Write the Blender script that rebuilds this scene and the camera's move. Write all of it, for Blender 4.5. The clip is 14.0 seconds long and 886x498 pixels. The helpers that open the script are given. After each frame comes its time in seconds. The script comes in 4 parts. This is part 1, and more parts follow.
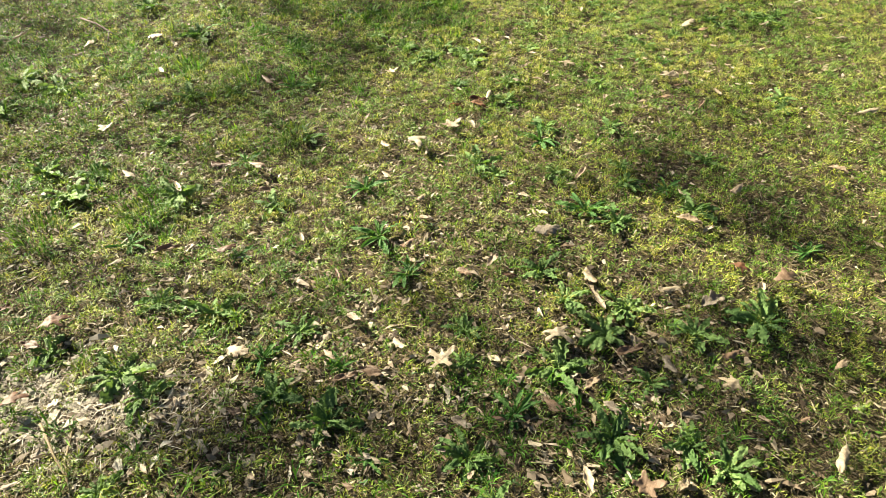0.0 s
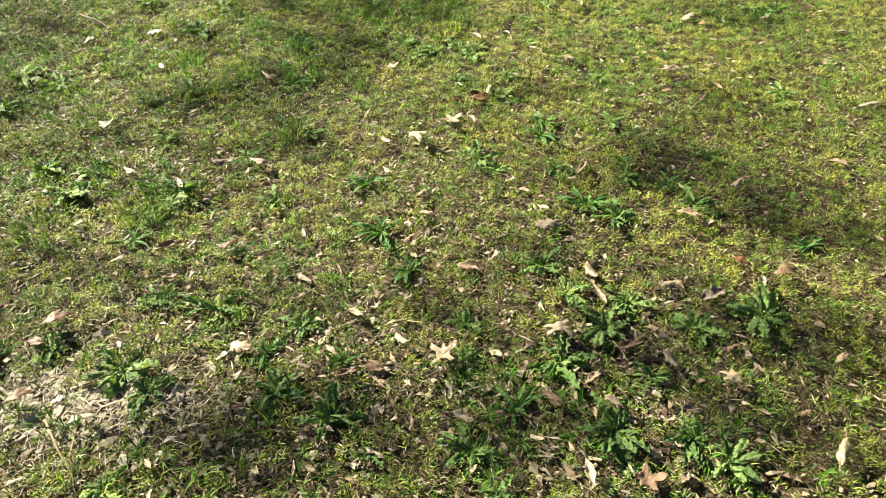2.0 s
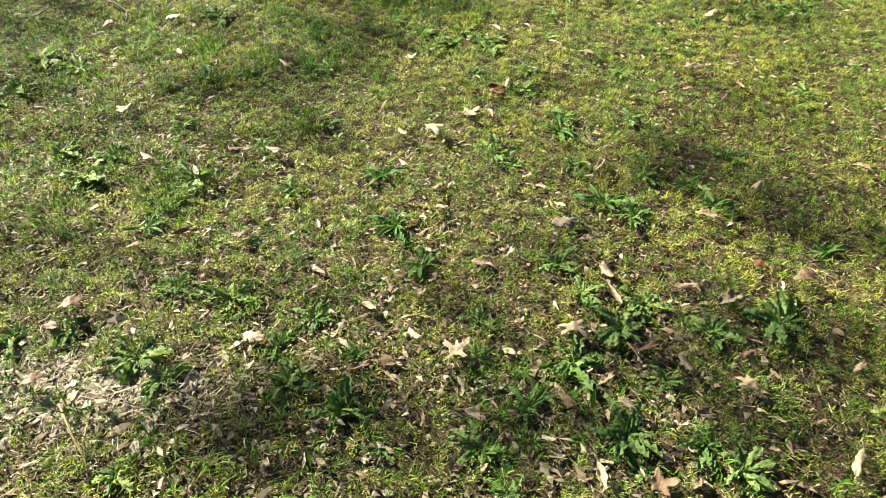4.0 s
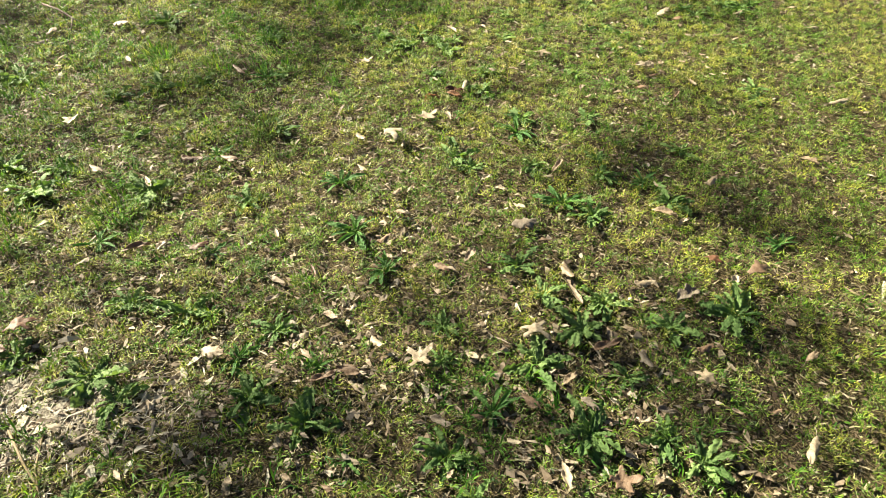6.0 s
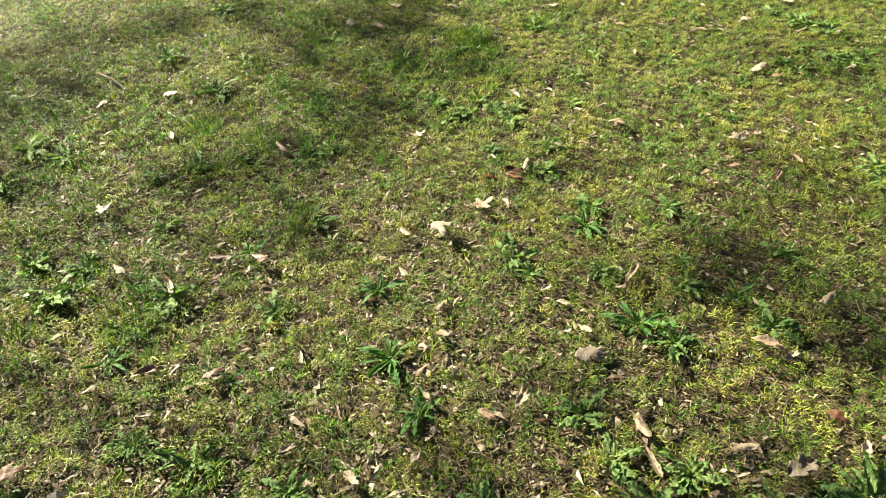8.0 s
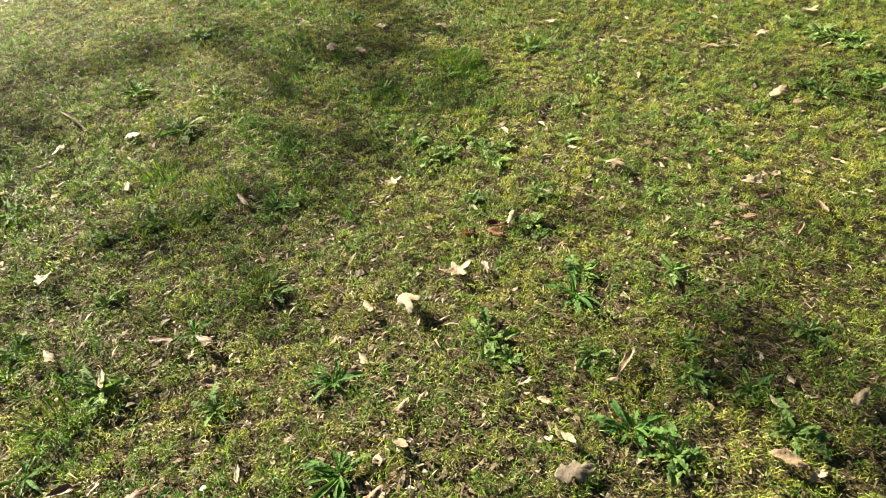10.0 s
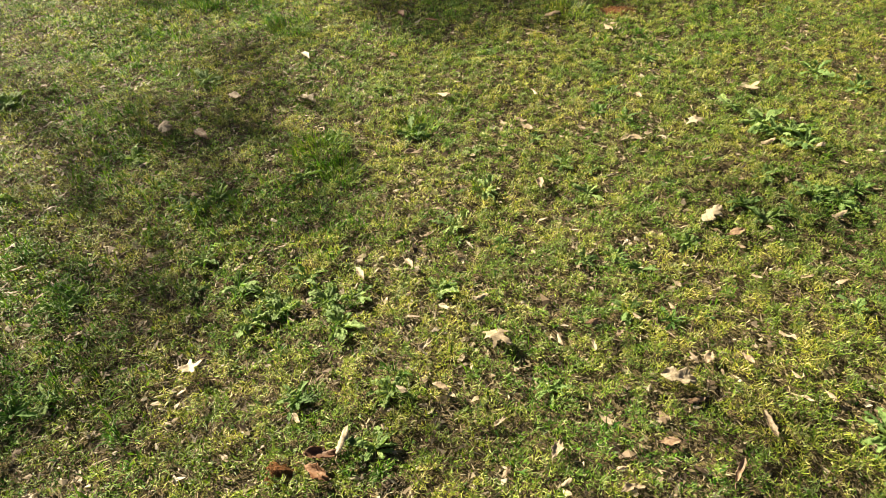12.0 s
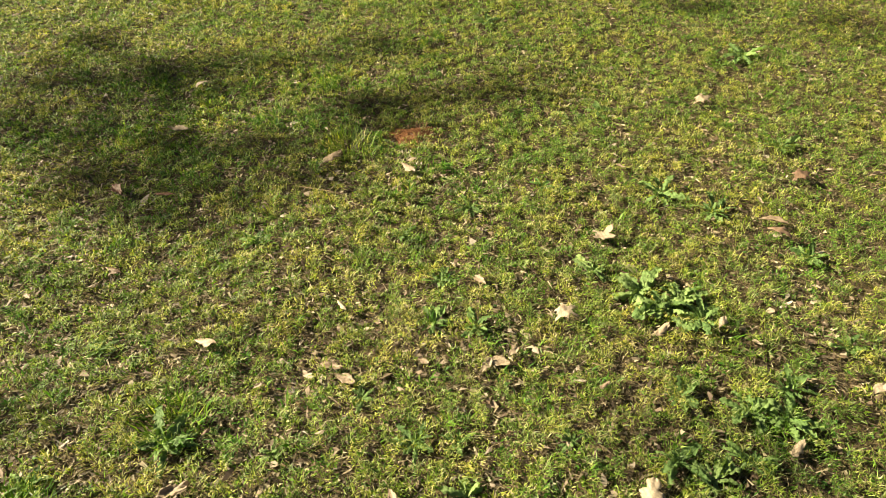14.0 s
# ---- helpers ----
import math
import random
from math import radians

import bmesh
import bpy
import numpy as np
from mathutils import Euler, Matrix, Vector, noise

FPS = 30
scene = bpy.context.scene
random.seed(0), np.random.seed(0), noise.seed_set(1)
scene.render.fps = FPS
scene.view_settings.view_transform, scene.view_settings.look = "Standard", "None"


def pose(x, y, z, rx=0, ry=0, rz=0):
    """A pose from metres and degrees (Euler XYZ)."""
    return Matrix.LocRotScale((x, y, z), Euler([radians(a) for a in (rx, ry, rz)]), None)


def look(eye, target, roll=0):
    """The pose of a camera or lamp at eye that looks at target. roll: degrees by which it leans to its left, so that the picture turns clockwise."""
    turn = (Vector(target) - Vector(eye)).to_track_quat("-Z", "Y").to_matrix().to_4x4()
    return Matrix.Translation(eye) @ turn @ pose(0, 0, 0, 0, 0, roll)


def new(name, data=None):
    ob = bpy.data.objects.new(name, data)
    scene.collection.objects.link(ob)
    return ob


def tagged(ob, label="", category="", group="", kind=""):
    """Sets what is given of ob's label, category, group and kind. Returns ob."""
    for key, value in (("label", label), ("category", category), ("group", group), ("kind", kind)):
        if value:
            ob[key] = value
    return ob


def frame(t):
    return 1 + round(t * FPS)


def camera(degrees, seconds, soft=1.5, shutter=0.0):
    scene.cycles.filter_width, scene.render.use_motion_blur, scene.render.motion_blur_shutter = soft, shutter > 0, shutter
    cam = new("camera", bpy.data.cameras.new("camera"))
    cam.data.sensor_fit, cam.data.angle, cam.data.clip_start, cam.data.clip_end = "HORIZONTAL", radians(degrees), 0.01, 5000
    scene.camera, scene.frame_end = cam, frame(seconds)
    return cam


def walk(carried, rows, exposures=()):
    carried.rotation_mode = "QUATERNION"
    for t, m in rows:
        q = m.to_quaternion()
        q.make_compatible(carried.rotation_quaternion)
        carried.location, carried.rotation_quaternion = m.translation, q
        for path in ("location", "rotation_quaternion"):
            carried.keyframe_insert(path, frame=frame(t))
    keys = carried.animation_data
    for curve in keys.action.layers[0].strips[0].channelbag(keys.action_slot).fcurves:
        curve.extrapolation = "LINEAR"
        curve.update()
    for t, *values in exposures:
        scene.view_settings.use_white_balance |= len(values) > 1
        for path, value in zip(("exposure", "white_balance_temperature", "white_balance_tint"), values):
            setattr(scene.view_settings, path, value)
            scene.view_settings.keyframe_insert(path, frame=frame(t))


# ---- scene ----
LENS = 70.92
PATH = [  # seconds, place, yaw, pitch, roll
    (0, 0.033, -1.224, 1.546, 1.27, -41.30, 0.13),
    (0.2, 0.022, -1.223, 1.545, 1.32, -41.87, 0.14),
    (0.5, 0.028, -1.229, 1.550, 2.27, -41.55, -0.59),
    (0.8, 0.028, -1.236, 1.546, 1.39, -41.15, 0.52),
    (1, 0.031, -1.233, 1.553, 2.10, -41.60, -0.10),
    (1.2, 0.033, -1.237, 1.550, 1.44, -40.95, 0.05),
    (1.5, 0.034, -1.236, 1.552, 1.58, -41.24, -0.44),
    (2, 0.029, -1.228, 1.550, 1.29, -41.76, -0.12),
    (2.2, 0.035, -1.223, 1.548, 1.23, -41.73, -0.06),
    (2.5, 0.024, -1.219, 1.548, 1.17, -41.81, 0.21),
    (2.8, 0.021, -1.213, 1.549, 1.78, -41.79, 0.59),
    (3, 0.025, -1.214, 1.544, 3.00, -42.42, -0.02),
    (3.2, 0.011, -1.211, 1.548, 2.25, -42.71, 0.47),
    (5.3, 0.008, -1.205, 1.557, 2.99, -42.35, 1.16),
    (5.5, 0.001, -1.213, 1.551, 2.82, -42.07, 0.49),
    (5.8, 0.024, -1.199, 1.560, 1.54, -41.82, 0.83),
    (6, 0.032, -1.187, 1.566, -1.59, -42.71, 1.53),
    (6.2, 0.005, -1.164, 1.566, -1.61, -42.51, 3.31),
    (6.5, 0.078, -1.134, 1.570, 5.80, -43.31, -0.02),
    (6.8, 0.111, -1.090, 1.579, 14.12, -42.37, -4.12),
    (7, 0.129, -1.087, 1.582, 20.14, -41.52, -6.31),
    (7.2, 0.163, -1.036, 1.582, 20.58, -40.79, -6.98),
    (7.5, 0.140, -0.923, 1.581, 16.21, -42.25, -7.15),
    (7.7, 0.101, -0.816, 1.593, 7.15, -40.78, -3.44),
    (9.8, 0.251, -0.345, 1.597, 10.90, -40.82, -5.38),
    (10, 0.258, -0.255, 1.599, 10.01, -41.13, -6.31),
    (10.2, 0.275, -0.137, 1.581, 6.89, -40.88, -4.21),
    (10.5, 0.292, 0.047, 1.589, 2.05, -40.41, -4.17),
    (10.8, 0.269, 0.182, 1.578, -2.81, -42.10, -1.74),
    (11, 0.345, 0.282, 1.578, 1.99, -43.23, -4.28),
    (11.2, 0.405, 0.387, 1.590, 4.24, -44.00, -4.42),
    (11.5, 0.478, 0.490, 1.599, 9.11, -42.79, -3.72),
    (11.8, 0.531, 0.641, 1.591, 9.52, -43.01, -4.75),
    (12, 0.583, 0.785, 1.586, 4.35, -42.05, -3.28),
    (12.2, 0.557, 0.973, 1.599, -4.04, -42.95, -0.82),
    (12.5, 0.562, 1.131, 1.601, -11.05, -42.18, -0.56),
    (12.8, 0.589, 1.280, 1.573, -6.58, -43.30, -3.06),
    (13, 0.635, 1.397, 1.562, -0.16, -43.84, -5.30),
    (13.2, 0.690, 1.517, 1.575, 0.83, -42.87, -6.02),
    (13.5, 0.719, 1.706, 1.596, -0.60, -43.03, -4.98),
    (13.6, 0.709, 1.797, 1.606, -2.88, -43.32, -4.26),
    (13.8, 0.726, 1.940, 1.582, -11.34, -40.30, -2.19),
    (14, 0.715, 2.092, 1.606, -18.98, -40.21, -1.32),
]

EXPOSURES = [(0.0, 2.40, 6600, 4), (7.0, 2.29, 6600, 4), (10.0, 2.12, 7000, 4), (11.0, 2.09, 7200, 6), (12.5, 1.96, 7400, 8), (13.2, 1.87, 7500, 8), (14.0, 1.99, 7500, 8)]
cam = camera(LENS, 14.0, soft=0.5)
walk(cam, [(t, pose(x, y, z, 90 + pitch, 0, yaw) @ pose(0, 0, 0, 0, 0, roll)) for t, x, y, z, yaw, pitch, roll in PATH],
     EXPOSURES)

# world, sun
SUN_FROM = Vector((-0.80, 0.60, 0.0)).normalized()  # where the sun stands over the ground
SUN_HIGH = radians(29)
SUN_WAY = Vector((SUN_FROM.x * math.cos(SUN_HIGH), SUN_FROM.y * math.cos(SUN_HIGH), math.sin(SUN_HIGH)))
world = bpy.data.worlds.new("sky")
scene.world = world
world.use_nodes = True
sky = world.node_tree.nodes.new("ShaderNodeTexSky")
sky.sky_type, sky.sun_disc = "NISHITA", False
sky.sun_elevation, sky.sun_rotation = SUN_HIGH, math.atan2(SUN_FROM.x, SUN_FROM.y)
world.node_tree.nodes["Background"].inputs["Strength"].default_value = 0.014
world.node_tree.links.new(sky.outputs[0], world.node_tree.nodes["Background"].inputs["Color"])
sun_data = bpy.data.lights.new("sun", "SUN")
sun_data.energy, sun_data.angle, sun_data.color = 5.0, radians(0.53), (1.0, 0.90, 0.70)
sun = new("sun", sun_data)
sun.matrix_world = look(SUN_WAY * 60, (0, 0, 0))

# ---- materials ----
def material(name):
    m = bpy.data.materials.new(name)
    m.use_nodes = True
    nodes, links = m.node_tree.nodes, m.node_tree.links
    return m, nodes, links, nodes["Principled BSDF"]


def ramp(nodes, links, source, *stops):
    r = nodes.new("ShaderNodeValToRGB")
    els = r.color_ramp.elements
    while len(els) < len(stops):
        els.new(0.5)
    for e, (at, colour) in zip(els, stops):
        e.position, e.color = at, (*colour, 1)
    links.new(source, r.inputs["Fac"])
    return r.outputs["Color"]


def mixed(nodes, links, fac, a, b, blend="MIX"):
    n = nodes.new("ShaderNodeMix")
    n.data_type, n.blend_type = "RGBA", blend
    for key, value in ((0, fac), (6, a), (7, b)):
        if isinstance(value, bpy.types.NodeSocket):
            links.new(value, n.inputs[key])
        elif key == 0:
            n.inputs[key].default_value = value
        else:
            n.inputs[key].default_value = (*value, 1)
    return n.outputs[2]


def noise_of(nodes, links, scale, detail=4.0, rough=0.6, coords="Object"):
    c = nodes.new("ShaderNodeTexCoord")
    n = nodes.new("ShaderNodeTexNoise")
    n.inputs["Scale"].default_value, n.inputs["Detail"].default_value, n.inputs["Roughness"].default_value = scale, detail, rough
    links.new(c.outputs[coords], n.inputs["Vector"])
    return n.outputs["Fac"]


def bumped(nodes, links, bsdf, height, strength, distance):
    b = nodes.new("ShaderNodeBump")
    b.inputs["Strength"].default_value, b.inputs["Distance"].default_value = strength, distance
    links.new(height, b.inputs["Height"])
    links.new(b.outputs["Normal"], bsdf.inputs["Normal"])


def leafy(m, nodes, links, bsdf, colour, share, warm=(1.0, 1.0, 0.55)):
    """Lets part of the light through a thin leaf."""
    links.new(colour, bsdf.inputs["Base Color"])
    t = nodes.new("ShaderNodeBsdfTranslucent")
    links.new(mixed(nodes, links, 1.0, colour, warm, "MULTIPLY"), t.inputs["Color"])
    mix = nodes.new("ShaderNodeMixShader")
    mix.inputs["Fac"].default_value = share
    links.new(bsdf.outputs[0], mix.inputs[1])
    links.new(t.outputs[0], mix.inputs[2])
    links.new(mix.outputs[0], nodes["Material Output"].inputs["Surface"])


def grass_material(name, stops, green, share=0.40, gloss=0.35):
    m, nodes, links, bsdf = material(name)
    island = nodes.new("ShaderNodeNewGeometry").outputs["Random Per Island"]
    colour = ramp(nodes, links, island, *stops)
    patch = ramp(nodes, links, noise_of(nodes, links, 1.7, 3), (0.42, (0, 0, 0)), (0.60, (1, 1, 1)))
    small = ramp(nodes, links, noise_of(nodes, links, 7.5, 4), (0.45, (0, 0, 0)), (0.56, (1, 1, 1)))
    colour = mixed(nodes, links, patch, colour, mixed(nodes, links, 1.0, colour, green, "MULTIPLY"))
    colour = mixed(nodes, links, small, colour, mixed(nodes, links, 1.0, colour, (0.55, 0.75, 0.60), "MULTIPLY"))
    tuftwise = ramp(nodes, links, noise_of(nodes, links, 19, 3, 0.55), (0.36, (0.66, 0.74, 0.80)), (0.50, (1.0, 1.0, 0.95)), (0.62, (1.10, 1.09, 0.85)))
    colour = mixed(nodes, links, 1.0, colour, tuftwise, "MULTIPLY")
    bsdf.inputs["Roughness"].default_value = 0.48
    bsdf.inputs["Specular IOR Level"].default_value = gloss
    leafy(m, nodes, links, bsdf, colour, share, (1.13, 1.11, 0.5))
    return m


GRASS = grass_material("lawn_grass", ((0.0, (0.042, 0.080, 0.017)), (0.3, (0.145, 0.20, 0.034)), (0.60, (0.33, 0.375, 0.055)), (0.82, (0.47, 0.475, 0.10)), (0.94, (0.49, 0.42, 0.17)), (1.0, (0.62, 0.53, 0.34))), (0.72, 0.93, 0.9))
# pale for dry grass, and for sunlit brightness put into the colour
DRY_LIT = grass_material("bleached_grass", ((0.0, (0.28, 0.305, 0.08)), (0.5, (0.47, 0.455, 0.16)), (1.0, (0.67, 0.61, 0.36))), (0.85, 0.95, 0.9))
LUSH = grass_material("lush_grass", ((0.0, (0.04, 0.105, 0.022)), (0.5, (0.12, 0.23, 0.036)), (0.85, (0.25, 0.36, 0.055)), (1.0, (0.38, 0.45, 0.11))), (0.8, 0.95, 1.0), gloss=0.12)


def straw_material(name, stops):
    m, nodes, links, bsdf = material(name)
    island = nodes.new("ShaderNodeNewGeometry").outputs["Random Per Island"]
    colour = ramp(nodes, links, island, *stops)
    speck = noise_of(nodes, links, 90, 3)
    colour = mixed(nodes, links, 0.5, colour, ramp(nodes, links, speck, (0.3, (0.45, 0.42, 0.4)), (0.6, (1, 1, 1))), "MULTIPLY")
    bsdf.inputs["Roughness"].default_value = 0.7
    leafy(m, nodes, links, bsdf, colour, 0.15, (1, 0.9, 0.7))
    return m


STRAW = straw_material("dry_straw", ((0.0, (0.09, 0.06, 0.035)), (0.5, (0.24, 0.17, 0.095)), (0.85, (0.38, 0.30, 0.18)), (1.0, (0.52, 0.44, 0.29))))
PALE = straw_material("bleached_straw", ((0.0, (0.28, 0.235, 0.175)), (0.5, (0.52, 0.46, 0.37)), (1.0, (0.72, 0.66, 0.57))))
RUSTY = straw_material("rusty_dead_grass", ((0.0, (0.10, 0.045, 0.02)), (0.5, (0.27, 0.14, 0.065)), (1.0, (0.42, 0.27, 0.15))))
THATCH = straw_material("dead_thatch", ((0.0, (0.03, 0.021, 0.013)), (0.45, (0.10, 0.075, 0.042)), (0.8, (0.25, 0.205, 0.12)), (1.0, (0.50, 0.44, 0.30))))
LITTER = straw_material("leaf_litter", ((0.0, (0.05, 0.032, 0.02)), (0.3, (0.18, 0.125, 0.08)), (0.6, (0.36, 0.285, 0.205)), (0.85, (0.41, 0.34, 0.265)), (1.0, (0.50, 0.44, 0.37))))


def fibres(nodes, links, angle, across, along):
    """A field of short thin threads that lie one way."""
    c = nodes.new("ShaderNodeTexCoord")
    bend = nodes.new("ShaderNodeTexNoise")
    bend.inputs["Scale"].default_value = 9.0
    links.new(c.outputs["Object"], bend.inputs["Vector"])
    swirl = nodes.new("ShaderNodeMix")
    swirl.data_type, swirl.blend_type = "RGBA", "ADD"
    swirl.inputs[0].default_value = 0.07
    links.new(c.outputs["Object"], swirl.inputs[6])
    links.new(bend.outputs["Color"], swirl.inputs[7])
    turn = nodes.new("ShaderNodeMapping")
    turn.inputs["Rotation"].default_value = (0, 0, angle)
    links.new(swirl.outputs[2], turn.inputs["Vector"])
    squeeze = nodes.new("ShaderNodeMapping")
    squeeze.inputs["Scale"].default_value = (across, along, along)
    links.new(turn.outputs["Vector"], squeeze.inputs["Vector"])
    n = nodes.new("ShaderNodeTexNoise")
    n.inputs["Scale"].default_value, n.inputs["Detail"].default_value, n.inputs["Roughness"].default_value = 1.0, 3.0, 0.6
    links.new(squeeze.outputs["Vector"], n.inputs["Vector"])
    return n.outputs["Fac"]


def soil_material(name, dark, light, spot, fleck, threads=()):
    m, nodes, links, bsdf = material(name)
    fine, wide = noise_of(nodes, links, 60, 8, 0.7), noise_of(nodes, links, 2.2, 4)
    colour = ramp(nodes, links, fine, (0.3, dark), (0.7, light))
    colour = mixed(nodes, links, ramp(nodes, links, wide, (0.45, (0, 0, 0)), (0.65, (1, 1, 1))), colour, mixed(nodes, links, 0.6, colour, spot))
    bits = noise_of(nodes, links, 190, 5, 0.75)
    colour = mixed(nodes, links, ramp(nodes, links, bits, (0.57, (0, 0, 0)), (0.64, (1, 1, 1))), colour, fleck)
    high = bits
    for k, tint in enumerate(threads):  # matted dead stems, one way over another
        f = fibres(nodes, links, 0.5 + 1.9 * k, 330, 34)
        colour = mixed(nodes, links, ramp(nodes, links, f, (0.55, (0, 0, 0)), (0.60, (1, 1, 1))), colour, tint)
        high = f
    links.new(colour, bsdf.inputs["Base Color"])
    bsdf.inputs["Roughness"].default_value = 0.95
    bsdf.inputs["Specular IOR Level"].default_value = 0.1
    bumped(nodes, links, bsdf, high, 1.0, 0.012)
    return m


SOIL = soil_material("lawn_soil", (0.018, 0.014, 0.009), (0.070, 0.056, 0.034), (0.052, 0.050, 0.021), (0.17, 0.13, 0.075), ((0.12, 0.085, 0.05), (0.22, 0.165, 0.10), (0.15, 0.14, 0.05)))
TURF = soil_material("far_turf", (0.020, 0.026, 0.010), (0.085, 0.095, 0.032), (0.070, 0.090, 0.030), (0.16, 0.14, 0.08), ((0.08, 0.11, 0.035), (0.19, 0.19, 0.065), (0.14, 0.11, 0.07), (0.10, 0.13, 0.04)))
CLAY = soil_material("red_clay", (0.10, 0.045, 0.02), (0.30, 0.14, 0.065), (0.24, 0.13, 0.07), (0.36, 0.20, 0.11))


def dead_leaf_material(name, dark, light):
    m, nodes, links, bsdf = material(name)
    info = nodes.new("ShaderNodeObjectInfo").outputs["Random"]
    colour = ramp(nodes, links, info, (0.0, dark), (1.0, light))
    blotch = noise_of(nodes, links, 5, 6, 0.65)
    colour = mixed(nodes, links, 0.55, colour, ramp(nodes, links, blotch, (0.32, (0.45, 0.38, 0.32)), (0.6, (1, 1, 1))), "MULTIPLY")
    # side veins and the paler midrib
    c = nodes.new("ShaderNodeTexCoord")
    w = nodes.new("ShaderNodeTexWave")
    w.wave_type, w.bands_direction = "BANDS", "DIAGONAL"
    w.inputs["Scale"].default_value, w.inputs["Distortion"].default_value = 3.2, 1.0
    links.new(c.outputs["Object"], w.inputs["Vector"])
    colour = mixed(nodes, links, 0.4, colour, ramp(nodes, links, w.outputs["Fac"], (0.0, (0.55, 0.48, 0.42)), (0.25, (1, 1, 1))), "MULTIPLY")
    colour = mixed(nodes, links, 0.6, colour, ramp(nodes, links, noise_of(nodes, links, 26, 5, 0.7), (0.35, (0.55, 0.48, 0.42)), (0.6, (1.05, 1.03, 1.0))), "MULTIPLY")
    bsdf.inputs["Roughness"].default_value = 0.55
    bumped(nodes, links, bsdf, blotch, 0.3, 0.01)
    leafy(m, nodes, links, bsdf, colour, 0.22, (1, 0.85, 0.6))
    return m


DEAD = {
    "pale": dead_leaf_material("pale_dead_leaf", (0.40, 0.335, 0.24), (0.54, 0.475, 0.365)),
    "tan": dead_leaf_material("tan_dead_leaf", (0.32, 0.25, 0.175), (0.45, 0.37, 0.275)),
    "brown": dead_leaf_material("brown_dead_leaf", (0.20, 0.13, 0.085), (0.33, 0.23, 0.16)),
    "rust": dead_leaf_material("rust_dead_leaf", (0.10, 0.05, 0.028), (0.20, 0.09, 0.045)),
    "red": dead_leaf_material("red_dead_leaf", (0.25, 0.125, 0.065), (0.32, 0.165, 0.085)),
    "grey": dead_leaf_material("grey_dead_leaf", (0.21, 0.18, 0.145), (0.33, 0.285, 0.235)),
}


def weed_material(name, dark, light):
    m, nodes, links, bsdf = material(name)
    info = nodes.new("ShaderNodeObjectInfo").outputs["Random"]
    colour = ramp(nodes, links, info, (0.0, dark), (1.0, light))
    colour = mixed(nodes, links, 0.5, colour, ramp(nodes, links, noise_of(nodes, links, 4, 4), (0.3, (0.55, 0.6, 0.5)), (0.65, (1.1, 1.1, 1.0))), "MULTIPLY")
    bsdf.inputs["Roughness"].default_value = 0.55
    bsdf.inputs["Specular IOR Level"].default_value = 0.25
    bumped(nodes, links, bsdf, noise_of(nodes, links, 14, 3), 0.4, 0.04)
    leafy(m, nodes, links, bsdf, colour, 0.3, (0.95, 1.0, 0.5))
    return m


WEED = {
    "jagged": weed_material("dark_weed_leaf", (0.085, 0.165, 0.050), (0.23, 0.36, 0.12)),
    "broad": weed_material("bright_weed_leaf", (0.12, 0.21, 0.065), (0.28, 0.40, 0.15)),
    "fine": weed_material("deep_weed_leaf", (0.06, 0.155, 0.04), (0.15, 0.30, 0.075)),
}


def bark_material():
    m, nodes, links, bsdf = material("bark")
    n = noise_of(nodes, links, 12, 6)
    links.new(ramp(nodes, links, n, (0.3, (0.05, 0.035, 0.025)), (0.7, (0.16, 0.12, 0.09))), bsdf.inputs["Base Color"])
    bsdf.inputs["Roughness"].default_value = 0.9
    bumped(nodes, links, bsdf, n, 0.8, 0.02)
    return m


BARK = bark_material()


# ---- builders ----
rng = np.random.default_rng(7)


def mesh_of(name, verts, quads=None, tris=None, mat=None, smooth=True):
    """A mesh from whole arrays of corners and faces."""
    me = bpy.data.meshes.new(name)
    quads = np.zeros((0, 4), int) if quads is None else np.asarray(quads)
    tris = np.zeros((0, 3), int) if tris is None else np.asarray(tris)
    loops = np.concatenate([quads.ravel(), tris.ravel()]).astype(np.int32)
    sizes = np.concatenate([np.full(len(quads), 4), np.full(len(tris), 3)])
    me.vertices.add(len(verts))
    me.vertices.foreach_set("co", np.asarray(verts, np.float32).ravel())
    me.loops.add(len(loops))
    me.loops.foreach_set("vertex_index", loops)
    me.polygons.add(len(sizes))
    me.polygons.foreach_set("loop_start", (np.cumsum(sizes) - sizes).astype(np.int32))
    me.update(calc_edges=True)
    me.polygons.foreach_set("use_smooth", np.full(len(sizes), smooth))
    if mat:
        me.materials.append(mat)
    me.validate()
    return me


def part(name, me, parent, label="", m=None):
    ob = new(name, me)
    ob.parent = parent
    if m is not None:
        ob.matrix_basis = m
    return tagged(ob, label) if label else ob


def ripple(x, y):
    """The lawn's height: low, gentle unevenness."""
    return 0.010 * np.sin(1.7 * x + 0.6) * np.cos(1.3 * y - 0.4) + 0.006 * np.sin(4.1 * x + 2.3 * y) + 0.004 * np.sin(7.3 * y - 5.2 * x + 1.0)


def lift(x, y):
    return float(ripple(np.float64(x), np.float64(y)))


def patches(x, y, scale, seed, waves=9):
    """Smooth random field from -1 to 1 over the lawn."""
    r = np.random.default_rng(seed)
    out = np.zeros_like(x)
    for k in range(waves):
        a, f, p = r.uniform(0, 2 * np.pi), r.uniform(0.5, 2.0) / scale, r.uniform(0, 2 * np.pi)
        out += np.sin((x * np.cos(a) + y * np.sin(a)) * f * 2 * np.pi + p)
    return out / (4.0 * math.sqrt(waves / 9))


def within(x, y, cx, cy, rx, ry):
    return np.exp(-(((x - cx) / rx) ** 2 + ((y - cy) / ry) ** 2))


